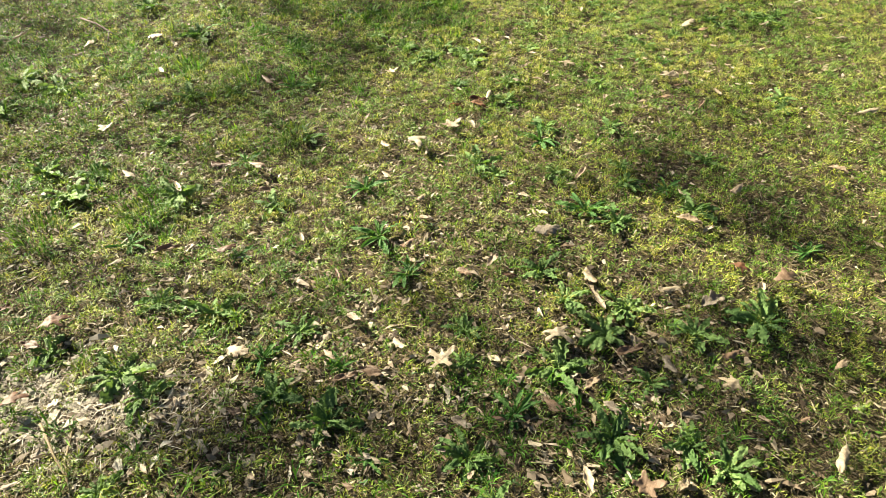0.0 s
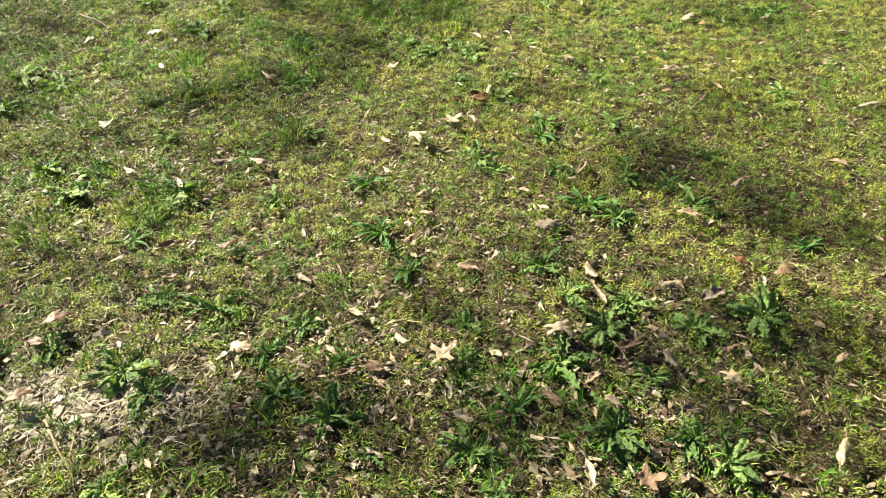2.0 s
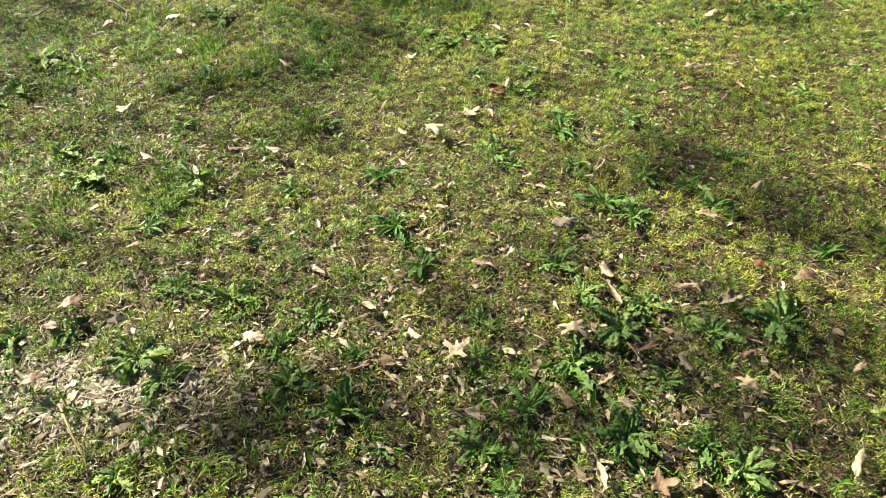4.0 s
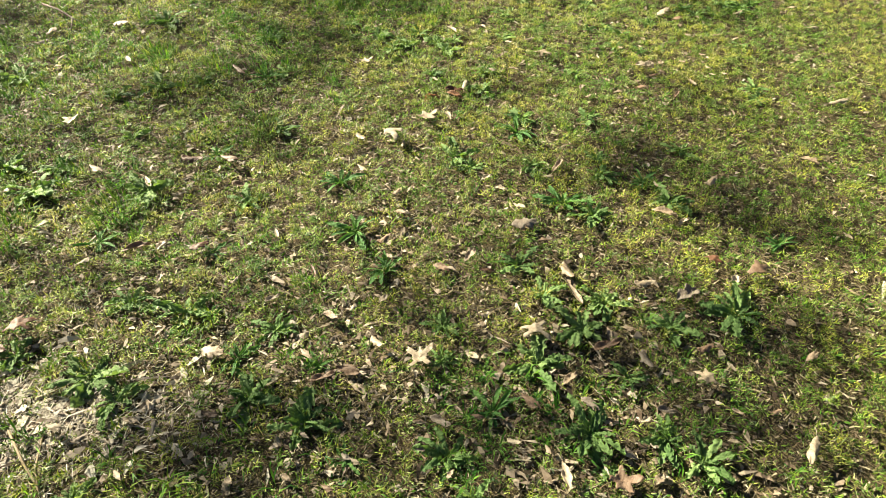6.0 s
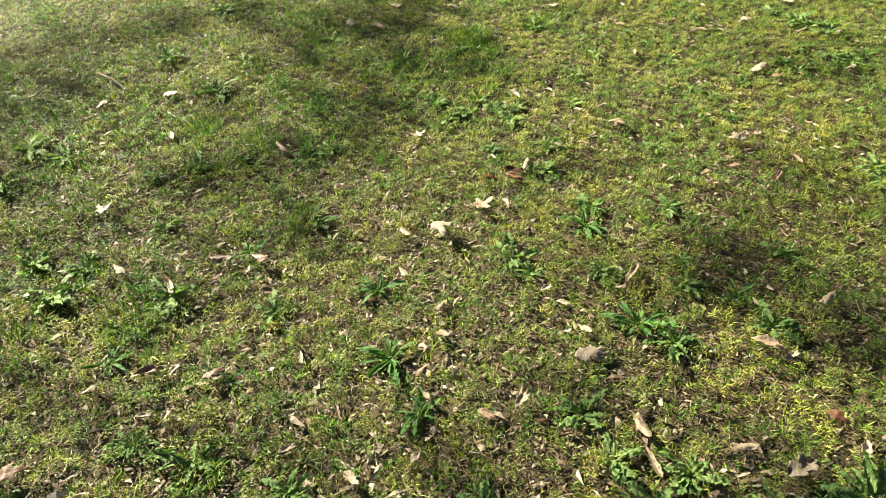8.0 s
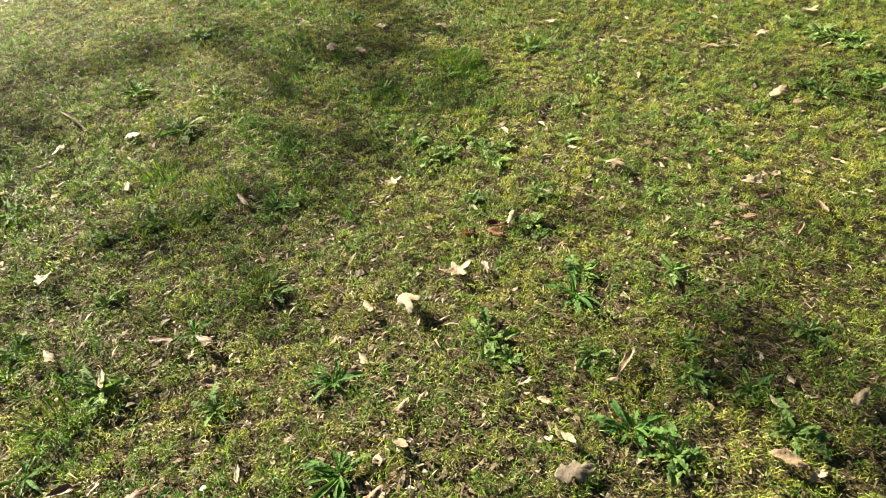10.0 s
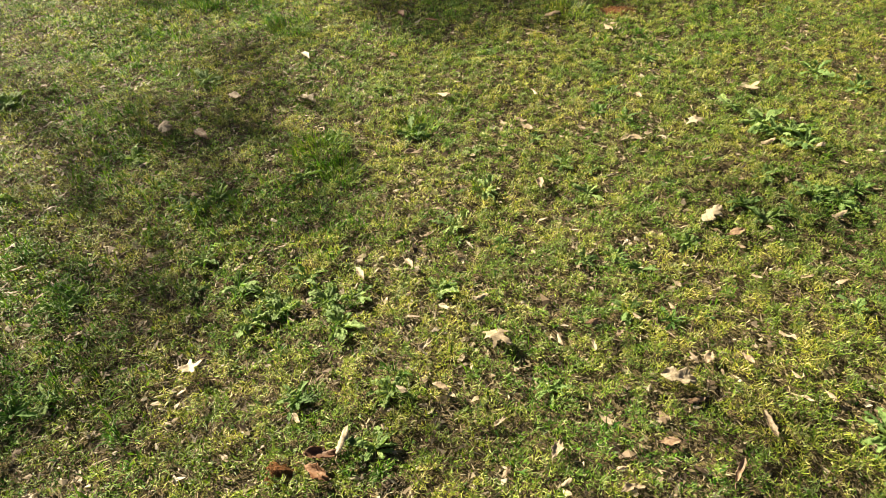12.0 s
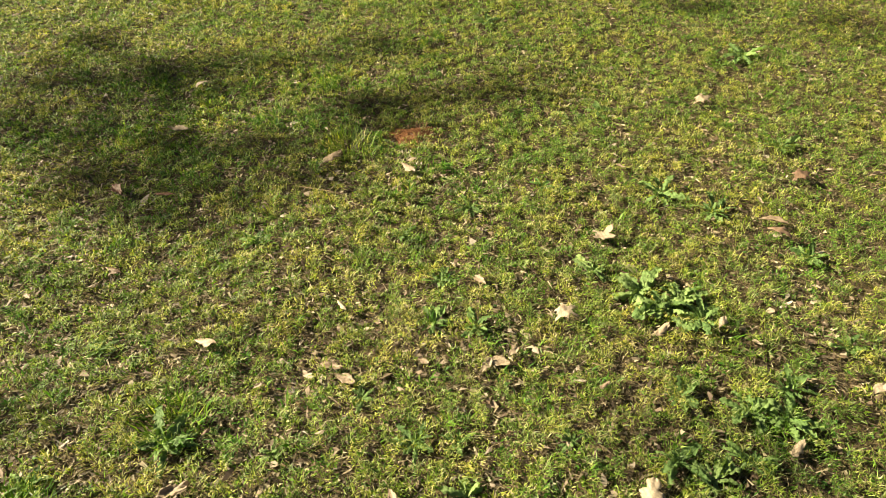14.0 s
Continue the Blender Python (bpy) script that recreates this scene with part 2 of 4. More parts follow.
def clumped(x, y):
    """1 in the middle of a clump of turf, 0 in the gaps between."""
    return np.clip(0.63 + 0.19 * np.clip((y - 0.7) / 0.9, 0, 1) + 1.75 * patches(x, y, 0.11, 23, 28) + 0.60 * patches(x, y, 0.30, 24, 14), 0.0, 1.0)


def litter_amount(x, y):
    """How much dead matter lies between the grass."""
    a = 0.25 + 0.35 * patches(x, y, 0.9, 3)
    a += 1.1 * within(x, y, -1.0, -0.22, 0.38, 0.15) + 0.75 * within(x, y, 0.35, -0.15, 1.0, 0.5)
    a += 0.5 * within(x, y, -0.25, 0.40, 0.16, 0.35) + 0.4 * within(x, y, 0.5, 0.7, 0.3, 0.3) - 0.35 * within(x, y, 2.2, 1.2, 1.6, 1.6)
    a += 0.35 * within(x, y, 0.9, 2.5, 0.6, 0.5) + 0.55 * within(x, y, 1.05, 3.40, 0.40, 0.22) + 0.5 * within(x, y, 1.38, 4.50, 0.22, 0.15) + 0.4 * within(x, y, -0.14, 0.49, 0.18, 0.14)
    return np.clip(a, 0.0, 1.3)


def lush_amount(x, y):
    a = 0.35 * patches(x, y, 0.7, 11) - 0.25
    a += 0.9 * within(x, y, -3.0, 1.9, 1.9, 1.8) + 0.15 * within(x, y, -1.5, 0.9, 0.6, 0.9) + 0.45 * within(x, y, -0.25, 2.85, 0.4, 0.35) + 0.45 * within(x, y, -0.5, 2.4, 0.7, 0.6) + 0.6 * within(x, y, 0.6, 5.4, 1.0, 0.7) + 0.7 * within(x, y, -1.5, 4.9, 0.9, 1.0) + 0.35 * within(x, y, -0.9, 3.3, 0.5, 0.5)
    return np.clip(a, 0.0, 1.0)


def outside(x, y):
    """How far a spot lies beyond the part of the lawn that the walk passes."""
    left = np.interp(y, (-1.0, -0.6, 2.9, 3.4, 4.3, 5.5, 8.2), (-1.7, -1.7, -5.1, -4.8, -3.7, -3.2, -2.4))
    right = np.interp(y, (-1.0, -0.4, 2.5, 3.2, 5.4, 6.2, 7.2, 8.2), (1.5, 1.5, 3.2, 3.8, 5.7, 4.6, 2.2, -0.4))
    return np.maximum(np.maximum(left - x, x - right), np.maximum(-0.75 - y, y - 8.2))


def scatter(count):
    """Spots on the lawn that the walk passes: dense beside it, thinner away from it."""
    got = []
    while sum(len(g) for g in got) < count:
        x, y = rng.uniform(-8, 8, 600000), rng.uniform(-3, 11, 600000)
        inside = np.clip(1 - outside(x, y) / 0.9, 0, 1) ** 1.6
        near = np.interp(np.hypot(x - 0.25, (y - np.clip(y, 0.2, 3.2))), (0, 1.4, 3.0, 6.0), (1.0, 1.0, 0.75, 0.6))
        keep = rng.random(len(x)) < inside * near + 0.008
        got.append(np.stack([x[keep], y[keep]], 1))
    return np.concatenate(got)[:count]


def blades(root, length, width, turn, lean, droop):
    """Grass blades: a narrow foot, two corners at the middle and a tip, bent over by lean and then by droop."""
    n = len(root)
    side = np.stack([np.cos(turn + np.pi / 2), np.sin(turn + np.pi / 2), 0 * turn], 1) * (width / 2)[:, None]
    way = np.stack([np.cos(turn), np.sin(turn)], 1)
    def at(dist, angle, base):
        p = base.copy()
        p[:, :2] += way * (dist * np.sin(angle))[:, None]
        p[:, 2] += dist * np.cos(angle)
        return p
    mid = at(length * 0.5, lean, root)
    tip = at(length * 0.5, lean + droop, mid)
    v = np.stack([root, mid - side, mid + side, tip], 1).reshape(-1, 3)
    b = np.arange(n)[:, None] * 4
    return v, None, np.concatenate([b + np.array([[0, 2, 1]]), b + np.array([[1, 2, 3]])])


def lawn(name, tufts, each, mat, tall, wide, spread, label):
    k = rng.poisson(each, len(tufts)) + 2
    who = np.repeat(np.arange(len(tufts)), k)
    vigour = (rng.uniform(0.6, 1.2, len(tufts)) * (1 + 0.25 * np.clip(patches(tufts[:, 0], tufts[:, 1], 0.28, 17), -1, 1)) * (0.45 + 0.9 * clumped(tufts[:, 0], tufts[:, 1])) * (1 - 0.35 * within(tufts[:, 0], tufts[:, 1], 1.9, 0.8, 1.3, 1.3)))[who]
    r = spread * np.sqrt(rng.random(len(who)))
    a = rng.uniform(0, 2 * np.pi, len(who))
    x, y = tufts[who, 0] + r * np.cos(a), tufts[who, 1] + r * np.sin(a)
    root = np.stack([x, y, ripple(x, y) - 0.003 + 0.024 * clumped(x, y)], 1)
    turn = a + rng.normal(0, 0.9, len(who))
    length = tall * vigour * rng.uniform(0.5, 1.3, len(who))
    far = 1 + 0.2 * np.clip(y - 3.7, 0, 5)
    v, q, t = blades(root, length, wide * far * rng.uniform(0.6, 1.3, len(who)), turn, rng.uniform(0.1, 1.05, len(who)), rng.uniform(0.2, 1.5, len(who)))
    return tagged(new(name, mesh_of(name, v, q, t, mat)), label, "grass", kind="stuff")


def strips(name, spots, length, width, mat, label, category, curl):
    """Flat dry bits that lie about, bent in the middle and tilted."""
    n = len(spots)
    x, y = spots[:, 0], spots[:, 1]
    turn = rng.uniform(0, 2 * np.pi, n)
    c = np.stack([x, y, ripple(x, y) + rng.uniform(0.002, 0.019, n)], 1)
    tilt = rng.normal(0, 0.22, n)
    along = np.stack([np.cos(turn) * np.cos(tilt), np.sin(turn) * np.cos(tilt), np.sin(tilt)], 1) * (length / 2)[:, None]
    roll = rng.normal(0, 0.28, n)
    across = np.stack([-np.sin(turn) * np.cos(roll), np.cos(turn) * np.cos(roll), np.sin(roll)], 1) * (width / 2)[:, None]
    up = np.zeros((n, 3))
    up[:, 2] = length * curl * rng.uniform(0.2, 1.0, n)
    bow = across * rng.uniform(-0.7, 0.7, n)[:, None] + along * rng.uniform(-0.5, 0.5, n)[:, None]
    k1, k2, k3, k4 = rng.uniform(-0.2, 0.55, (4, n, 1))
    v = np.stack([c - along - k1 * across, c - along + k2 * across, c + up - across + bow, c + up + across + bow, c + along - k3 * across, c + along + k4 * across], 1).reshape(-1, 3)
    b = np.arange(n)[:, None] * 6
    q = np.concatenate([b + np.array([[0, 1, 3, 2]]), b + np.array([[2, 3, 5, 4]])])
    return tagged(new(name, mesh_of(name, v, q, None, mat, smooth=False)), label, category, kind="stuff")


def sheet(name, half_width, mat, rows=15, cols=3, curl=0.8, bend=0.4, sweep=0.1, cross=0.0, crumple=0.02, thick=0.006, seed=0, ragged=0.0):
    """A thin leaf of length 1 along y: outline by half_width(s), rolled sideways by curl and bent lengthways by bend (radians)."""
    r = np.random.default_rng(seed)
    s = np.linspace(0, 1, rows)
    u = np.linspace(-1, 1, 2 * cols + 1)
    w = np.array([max(half_width(a), 0.004) for a in s])
    S, U = np.meshgrid(s, u, indexing="ij")
    edge = 1 + ragged * r.uniform(-1, 0.6, (2, rows))
    W = w[:, None] * np.where(U < 0, edge[0][:, None], edge[1][:, None])
    R = W / curl
    x, z = R * np.sin(U * curl), R * (1 - np.cos(U * curl)) * np.sign(curl) * np.sign(R)
    ahead = S - 0.5 + sweep * np.abs(U) * W + cross * U**2 * np.sign(S - 0.5) * np.abs(2 * S - 1)
    rad = 1 / bend
    y, z = rad * np.sin(ahead * bend), z * np.cos(ahead * bend) + rad * (1 - np.cos(ahead * bend))
    p1, p2 = r.uniform(0, 6, 2)
    z = z + crumple * (np.sin(9 * S + p1 + 3 * U) + np.sin(14 * U * W * 3 + p2 + 5 * S)) + crumple * 0.2 * r.normal(0, 1, S.shape)
    top = np.stack([x, y, z], -1).reshape(-1, 3)
    low = top - np.array([0, 0, thick])
    nc, nr = len(u), rows
    i = (np.arange(nr - 1)[:, None] * nc + np.arange(nc - 1)).ravel()
    up = np.stack([i, i + 1, i + nc + 1, i + nc], 1)
    if thick == 0:
        top[:, 2] -= top[:, 2].min()
        return mesh_of(name, top, up, None, mat)
    n = nr * nc
    rim = np.concatenate([np.arange(nc), np.arange(1, nr) * nc + nc - 1, (nr - 1) * nc + np.arange(nc - 2, -1, -1), np.arange(nr - 2, 0, -1) * nc])
    nxt = np.roll(rim, -1)
    quads = np.concatenate([up, up[:, ::-1] + n, np.stack([rim, rim + n, nxt + n, nxt], 1)])
    v = np.concatenate([top, low])
    v[:, 2] -= v[:, 2].min()
    return mesh_of(name, v, quads, None, mat)


def star(name, arms, mat, blunt=3.0, core=0.13, droop=0.5, crumple=0.012, thick=0.005, seed=0):
    """A thin lobed leaf about the origin: each arm is an angle in degrees, a length and a width; its arms bow by droop."""
    r = np.random.default_rng(seed)
    n, rings = 56, 6
    th = np.linspace(0, 2 * np.pi, n, endpoint=False)
    out = np.full(n, core)
    for a, length, wide in arms:
        off = (th - math.radians(a) + np.pi) % (2 * np.pi) - np.pi
        out = np.maximum(out, length * np.exp(-np.abs(off / wide) ** blunt))
    out = out * (1 + r.uniform(-0.12, 0.10, n))
    f = np.linspace(0, 1, rings + 1)[1:]
    rad = f[:, None] * out
    x, y = rad * np.cos(th), rad * np.sin(th)
    p = r.uniform(0, 6, 3)
    z = -droop * rad**2 + 0.10 * np.sin(2 * th + p[0]) * rad + crumple * (np.sin(16 * x + p[1]) + np.sin(19 * y + p[2]))
    top = np.concatenate([[[0, 0, 0.0]], np.stack([x, y, z], -1).reshape(-1, 3)])
    low = top - np.array([0, 0, thick])
    j = np.arange(n)
    ring = [1 + k * n for k in range(rings)]
    quads = np.concatenate([np.stack([g + j, g + n + j, g + n + (j + 1) % n, g + (j + 1) % n], 1) for g in ring[:-1]])
    tris = np.stack([0 * j, 1 + j, 1 + (j + 1) % n], 1)
    m = len(top)
    rim = ring[-1] + j
    nxt = ring[-1] + (j + 1) % n
    v = np.concatenate([top, low])
    v[:, 2] -= v[:, 2].min()
    return mesh_of(name, v, np.concatenate([quads, quads[:, ::-1] + m, np.stack([rim, rim + m, nxt + m, nxt], 1)]), np.concatenate([tris, tris[:, ::-1] + m]), mat)


def tube(name, points, radii, mat, sides=6):
    """A round stem through points, tapering by radii."""
    pts = [Vector(p) for p in points]
    v, q = [], []
    for k, p in enumerate(pts):
        way = (pts[min(k + 1, len(pts) - 1)] - pts[max(k - 1, 0)]).normalized()
        a = way.cross(Vector((0.31, 0.17, 0.93))).normalized()
        b = way.cross(a)
        v += [p + radii[k] * (math.cos(t) * a + math.sin(t) * b) for t in (2 * math.pi * j / sides for j in range(sides))]
    for k in range(len(pts) - 1):
        q += [(k * sides + j, k * sides + (j + 1) % sides, (k + 1) * sides + (j + 1) % sides, (k + 1) * sides + j) for j in range(sides)]
    v += [pts[0], pts[-1]]
    last = (len(pts) - 1) * sides
    tris = [((j + 1) % sides, j, len(v) - 2) for j in range(sides)] + [(last + j, last + (j + 1) % sides, len(v) - 1) for j in range(sides)]
    return mesh_of(name, [tuple(p) for p in v], q, tris, mat)


# ---- ground ----
def ground():
    half = np.concatenate([np.arange(0, 6, 0.08), np.geomspace(6, 900, 40)])
    line = np.concatenate([-half[:0:-1], half])
    X, Y = np.meshgrid(line + 0.8, line + 3.0, indexing="ij")
    Z = ripple(X, Y) * (np.hypot(X, Y) < 60) + 0.004 * patches(X, Y, 0.12, 5) * (np.hypot(X - 0.8, Y - 3) < 9)
    n = len(line)
    i = (np.arange(n - 1)[:, None] * n + np.arange(n - 1)).ravel()
    me = mesh_of("ground", np.stack([X, Y, Z], -1).reshape(-1, 3), np.stack([i, i + n, i + n + 1, i + 1], 1), None, SOIL)
    # farther off, matted turf covers the soil
    me.materials.append(TURF)
    fx, fy = X[:-1, :-1].ravel(), Y[:-1, :-1].ravel()
    me.polygons.foreach_set("material_index", (outside(fx, fy) + 0.45 * patches(fx, fy, 0.5, 31, 20) > 0.35).astype(np.int32))
    me.update()
    tagged(new("ground", me), "lawn ground of brown soil and matted turf", "ground", kind="structure")


ground()


def red_patch(x, y, rx, ry):
    """Bare red clay that shows through the lawn, low and crumbly."""
    n, rings = 28, 7
    v = [(0, 0, 0.026)]
    for k in range(1, rings + 1):
        f = k / rings
        for j in range(n):
            a = 2 * math.pi * j / n
            wob = 1 + 0.22 * math.sin(3 * a + 1) + 0.12 * math.sin(7 * a)
            v.append((rx * f * wob * math.cos(a), ry * f * wob * math.sin(a), 0.026 * (1 - f**2) - 0.010 * f + 0.005 * random.uniform(-1, 1)))
    q = [(1 + (k - 1) * n + j, 1 + k * n + j, 1 + k * n + (j + 1) % n, 1 + (k - 1) * n + (j + 1) % n) for k in range(1, rings) for j in range(n)]
    t = [(0, 1 + j, 1 + (j + 1) % n) for j in range(n)]
    ob = new("soil_patch", mesh_of("soil_patch", v, q, t, CLAY))
    ob.location = (x, y, lift(x, y) + 0.004)
    tagged(ob, "bare crumbly red clay patch in the lawn", "soil", kind="structure")


red_patch(1.49, 4.79, 0.15, 0.11)
red_patch(0.03, 1.62, 0.05, 0.04)

# ---- grass ----
spots = scatter(80000)
dead = litter_amount(spots[:, 0], spots[:, 1])
lush = lush_amount(spots[:, 0], spots[:, 1])
pick = rng.random(len(spots))
bare = within(spots[:, 0], spots[:, 1], 1.49, 4.79, 0.16, 0.12)
tight = rng.random(len(spots)) < 0.05 + 0.95 * clumped(spots[:, 0], spots[:, 1])
turf = spots[(pick > 0.55 * dead + 0.8 * lush) & (bare < 0.55) & tight]
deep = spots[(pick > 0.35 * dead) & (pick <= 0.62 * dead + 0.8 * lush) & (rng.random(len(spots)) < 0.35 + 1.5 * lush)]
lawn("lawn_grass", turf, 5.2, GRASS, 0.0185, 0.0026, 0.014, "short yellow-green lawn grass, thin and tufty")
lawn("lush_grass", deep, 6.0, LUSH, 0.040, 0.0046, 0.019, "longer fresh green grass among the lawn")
# dry yellow grass, also thickened to paint in the glow of sunlit, backlit turf
pale_spots = scatter(170000)
px, py = pale_spots[:, 0], pale_spots[:, 1]
pale_spots = pale_spots[rng.random(len(px)) < (0.13 + 0.12 * (py > 1.6) + 0.85 * within(px, py, 1.3, 2.9, 1.2, 0.9) + 0.35 * within(px, py, 0.3, 1.9, 1.4, 0.6) + 0.18 * within(px, py, 2.4, 5.0, 1.5, 1.0) + 0.45 * within(px, py, -0.9, 0.5, 0.6, 0.45) + 0.4 * within(px, py, 2.2, 4.6, 2.0, 2.0)) * clumped(px, py)]
lawn("bleached_grass", pale_spots, 3.0, DRY_LIT, 0.0185, 0.0025, 0.015, "pale yellow grass in the drier and the brightly sunlit parts of the lawn")
# the lawn goes on, coarser, beyond the part that the walk passes
wide = np.stack([rng.uniform(-9, 10, 10000), rng.uniform(-6, 13, 10000)], 1)
wide = wide[outside(wide[:, 0], wide[:, 1]) > 0.3]
lawn("outer_lawn", wide, 3.0, GRASS, 0.06, 0.012, 0.06, "thin yellow-green grass of the outer lawn")
# small creeping leaves low in the turf
low = scatter(95000)
low = low[rng.random(len(low)) < np.clip(1.0 - 0.55 * litter_amount(low[:, 0], low[:, 1]), 0.15, 1)]


def leaflets(name, at, mat, label, top, small, large):
    n = len(at)
    x, y = at[:, 0], at[:, 1]
    c = np.stack([x, y, ripple(x, y) + rng.uniform(0.001, top, n) * (0.5 + 0.9 * clumped(x, y))], 1)
    a = rng.normal(0, 1, (n, 3)) * (1, 1, 0.55)
    a /= np.linalg.norm(a, axis=1)[:, None]
    e = np.cross(a, rng.normal(0, 1, (n, 3)) * (0.45, 0.45, 1))
    e /= np.linalg.norm(e, axis=1)[:, None]
    size = rng.uniform(small, large, n)[:, None] * (1 + 0.12 * np.clip(y - 2, 0, 5))[:, None]
    v = np.stack([c - a * size, c + e * size * 0.36, c + a * size, c - e * size * 0.36], 1).reshape(-1, 3)
    q = np.arange(n)[:, None] * 4 + np.array([[0, 1, 2, 3]])
    tagged(new(name, mesh_of(name, v, q, None, mat, smooth=False)), label, "grass", kind="stuff")


leaflets("creeping_leaves", low, LUSH, "tiny fresh green creeping leaves low in the lawn", 0.018, 0.005, 0.0115)
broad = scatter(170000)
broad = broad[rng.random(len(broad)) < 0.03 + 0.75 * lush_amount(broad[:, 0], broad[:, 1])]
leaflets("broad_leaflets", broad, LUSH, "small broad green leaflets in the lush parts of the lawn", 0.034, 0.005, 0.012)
short = scatter(1250000)
short = short[(within(short[:, 0], short[:, 1], 1.49, 4.79, 0.15, 0.11) < rng.uniform(0.3, 0.8, len(short))) & (rng.random(len(short)) < np.clip(1.0 - 0.5 * litter_amount(short[:, 0], short[:, 1]), 0.15, 1) * (0.06 + 0.94 * clumped(short[:, 0], short[:, 1])))]


def short_turf(at):
    """Short straight blades that fill the turf, one triangle each."""
    n = len(at)
    x, y = at[:, 0], at[:, 1]
    turn, steep = rng.uniform(0, 2 * np.pi, n), rng.normal(0.45, 0.40, n)
    size = rng.uniform(0.008, 0.021, n) * (0.7 + 0.5 * clumped(x, y))
    wide = rng.uniform(0.0009, 0.0022, n) * (1 + 0.25 * np.clip(y - 3.2, 0, 5))
    foot = np.stack([x, y, ripple(x, y) + rng.uniform(-0.002, 0.008, n) + 0.030 * clumped(x, y) * rng.random(n) ** 0.5], 1)
    side = np.stack([-np.sin(turn), np.cos(turn), rng.normal(0, 0.4, n)], 1) * wide[:, None]
    tip = foot + np.stack([np.cos(turn) * np.cos(steep), np.sin(turn) * np.cos(steep), np.abs(np.sin(steep))], 1) * size[:, None]
    v = np.stack([foot - side, foot + side, tip], 1).reshape(-1, 3)
    tagged(new("short_turf", mesh_of("short_turf", v, None, np.arange(3 * n).reshape(-1, 3), GRASS, smooth=False)), "fine short yellow-green turf between the taller tufts", "grass", kind="stuff")


short_turf(short)
mat_spots = scatter(560000)
mat_spots = mat_spots[rng.random(len(mat_spots)) < 0.25 + 0.60 * (1 - clumped(mat_spots[:, 0], mat_spots[:, 1]))]


def thatch(at):
    """Dead stems and crumbs matted over the soil, one sliver each."""
    n = len(at)
    x, y = at[:, 0], at[:, 1]
    turn, tilt = rng.uniform(0, 2 * np.pi, n), rng.normal(0, 0.30, n)
    half, wide = rng.gamma(3, 0.0026, n) + 0.003, (rng.gamma(2, 0.0008, n) + 0.0008) * (1 + 0.15 * np.clip(y - 2, 0, 5))
    c = np.stack([x, y, ripple(x, y) + rng.uniform(0.002, 0.016, n)], 1)
    along = np.stack([np.cos(turn) * np.cos(tilt), np.sin(turn) * np.cos(tilt), np.sin(tilt)], 1) * half[:, None]
    across = np.stack([-np.sin(turn), np.cos(turn), rng.normal(0, 0.4, n)], 1) * wide[:, None]
    v = np.stack([c - along - across, c - along + across, c + along], 1).reshape(-1, 3)
    tagged(new("thatch", mesh_of("thatch", v, None, np.arange(3 * n).reshape(-1, 3), THATCH, smooth=False)), "matted straw-brown dead stems and crumbs over the soil", "thatch", kind="stuff")


thatch(mat_spots)
bits = scatter(120000)
amount = litter_amount(bits[:, 0], bits[:, 1])
bits = bits[rng.random(len(bits)) < 0.05 + 0.30 * amount + 0.03 * np.clip(bits[:, 1] - 1.5, 0, 2) + 0.22 * (1 - clumped(bits[:, 0], bits[:, 1]))]
strips("dry_straw", bits, rng.uniform(0.008, 0.032, len(bits)), rng.uniform(0.0009, 0.0022, len(bits)), STRAW, "pale dry grass stalks lying in the lawn", "straw", 0.16)
flakes = scatter(150000)
amount = litter_amount(flakes[:, 0], flakes[:, 1])
flakes = flakes[rng.random(len(flakes)) < (0.020 + 0.50 * amount**1.7) * (1.5 - clumped(flakes[:, 0], flakes[:, 1])) + 0.05 * (1 - clumped(flakes[:, 0], flakes[:, 1]))]
pile = np.stack([rng.normal(-1.09, 0.22, 2600), rng.normal(-0.21, 0.09, 2600)], 1)
strips("straw_pile", pile, rng.gamma(3, 0.010, len(pile)) + 0.006, rng.gamma(1.2, 0.0011, len(pile)) + 0.0007, PALE, "loose bleached straw and leaf scraps on the lawn", "straw", 0.10)
scraps = np.stack([rng.normal(-1.10, 0.22, 160), rng.normal(-0.20, 0.09, 160)], 1)
strips("leaf_scraps", scraps, rng.uniform(0.025, 0.065, len(scraps)), rng.uniform(0.010, 0.028, len(scraps)), PALE, "bleached flat leaf scraps lying over loose straw", "litter", 0.08)
strips("leaf_litter", flakes, rng.gamma(2.5, 0.0085, len(flakes)) + 0.006, rng.gamma(2.2, 0.0046, len(flakes)) + 0.0025, LITTER, "broken brown and grey leaf litter between the grass", "litter", 0.13)


# ---- fallen leaves ----
def lobed(lobes, depth, width):
    return lambda s: width * math.sin(math.pi * min(1, 0.06 + 0.94 * s) ** 0.85) ** 0.6 * (1 - depth + depth * abs(math.sin(math.pi * lobes * s)) ** 0.8)


def oval(width, blunt=0.8):
    return lambda s: width * math.sin(math.pi * s) ** blunt


def strip(width):
    """A long leaf with blunt ends."""
    return lambda s: width * min(1.0, 5 * s, 4 * (1 - s)) ** 0.6


def pointed(width, widest=0.5):
    """A leaf outline with sharp ends."""
    return lambda s: width * min(1.0, s / widest if s < widest else (1 - s) / (1 - widest)) ** 0.75


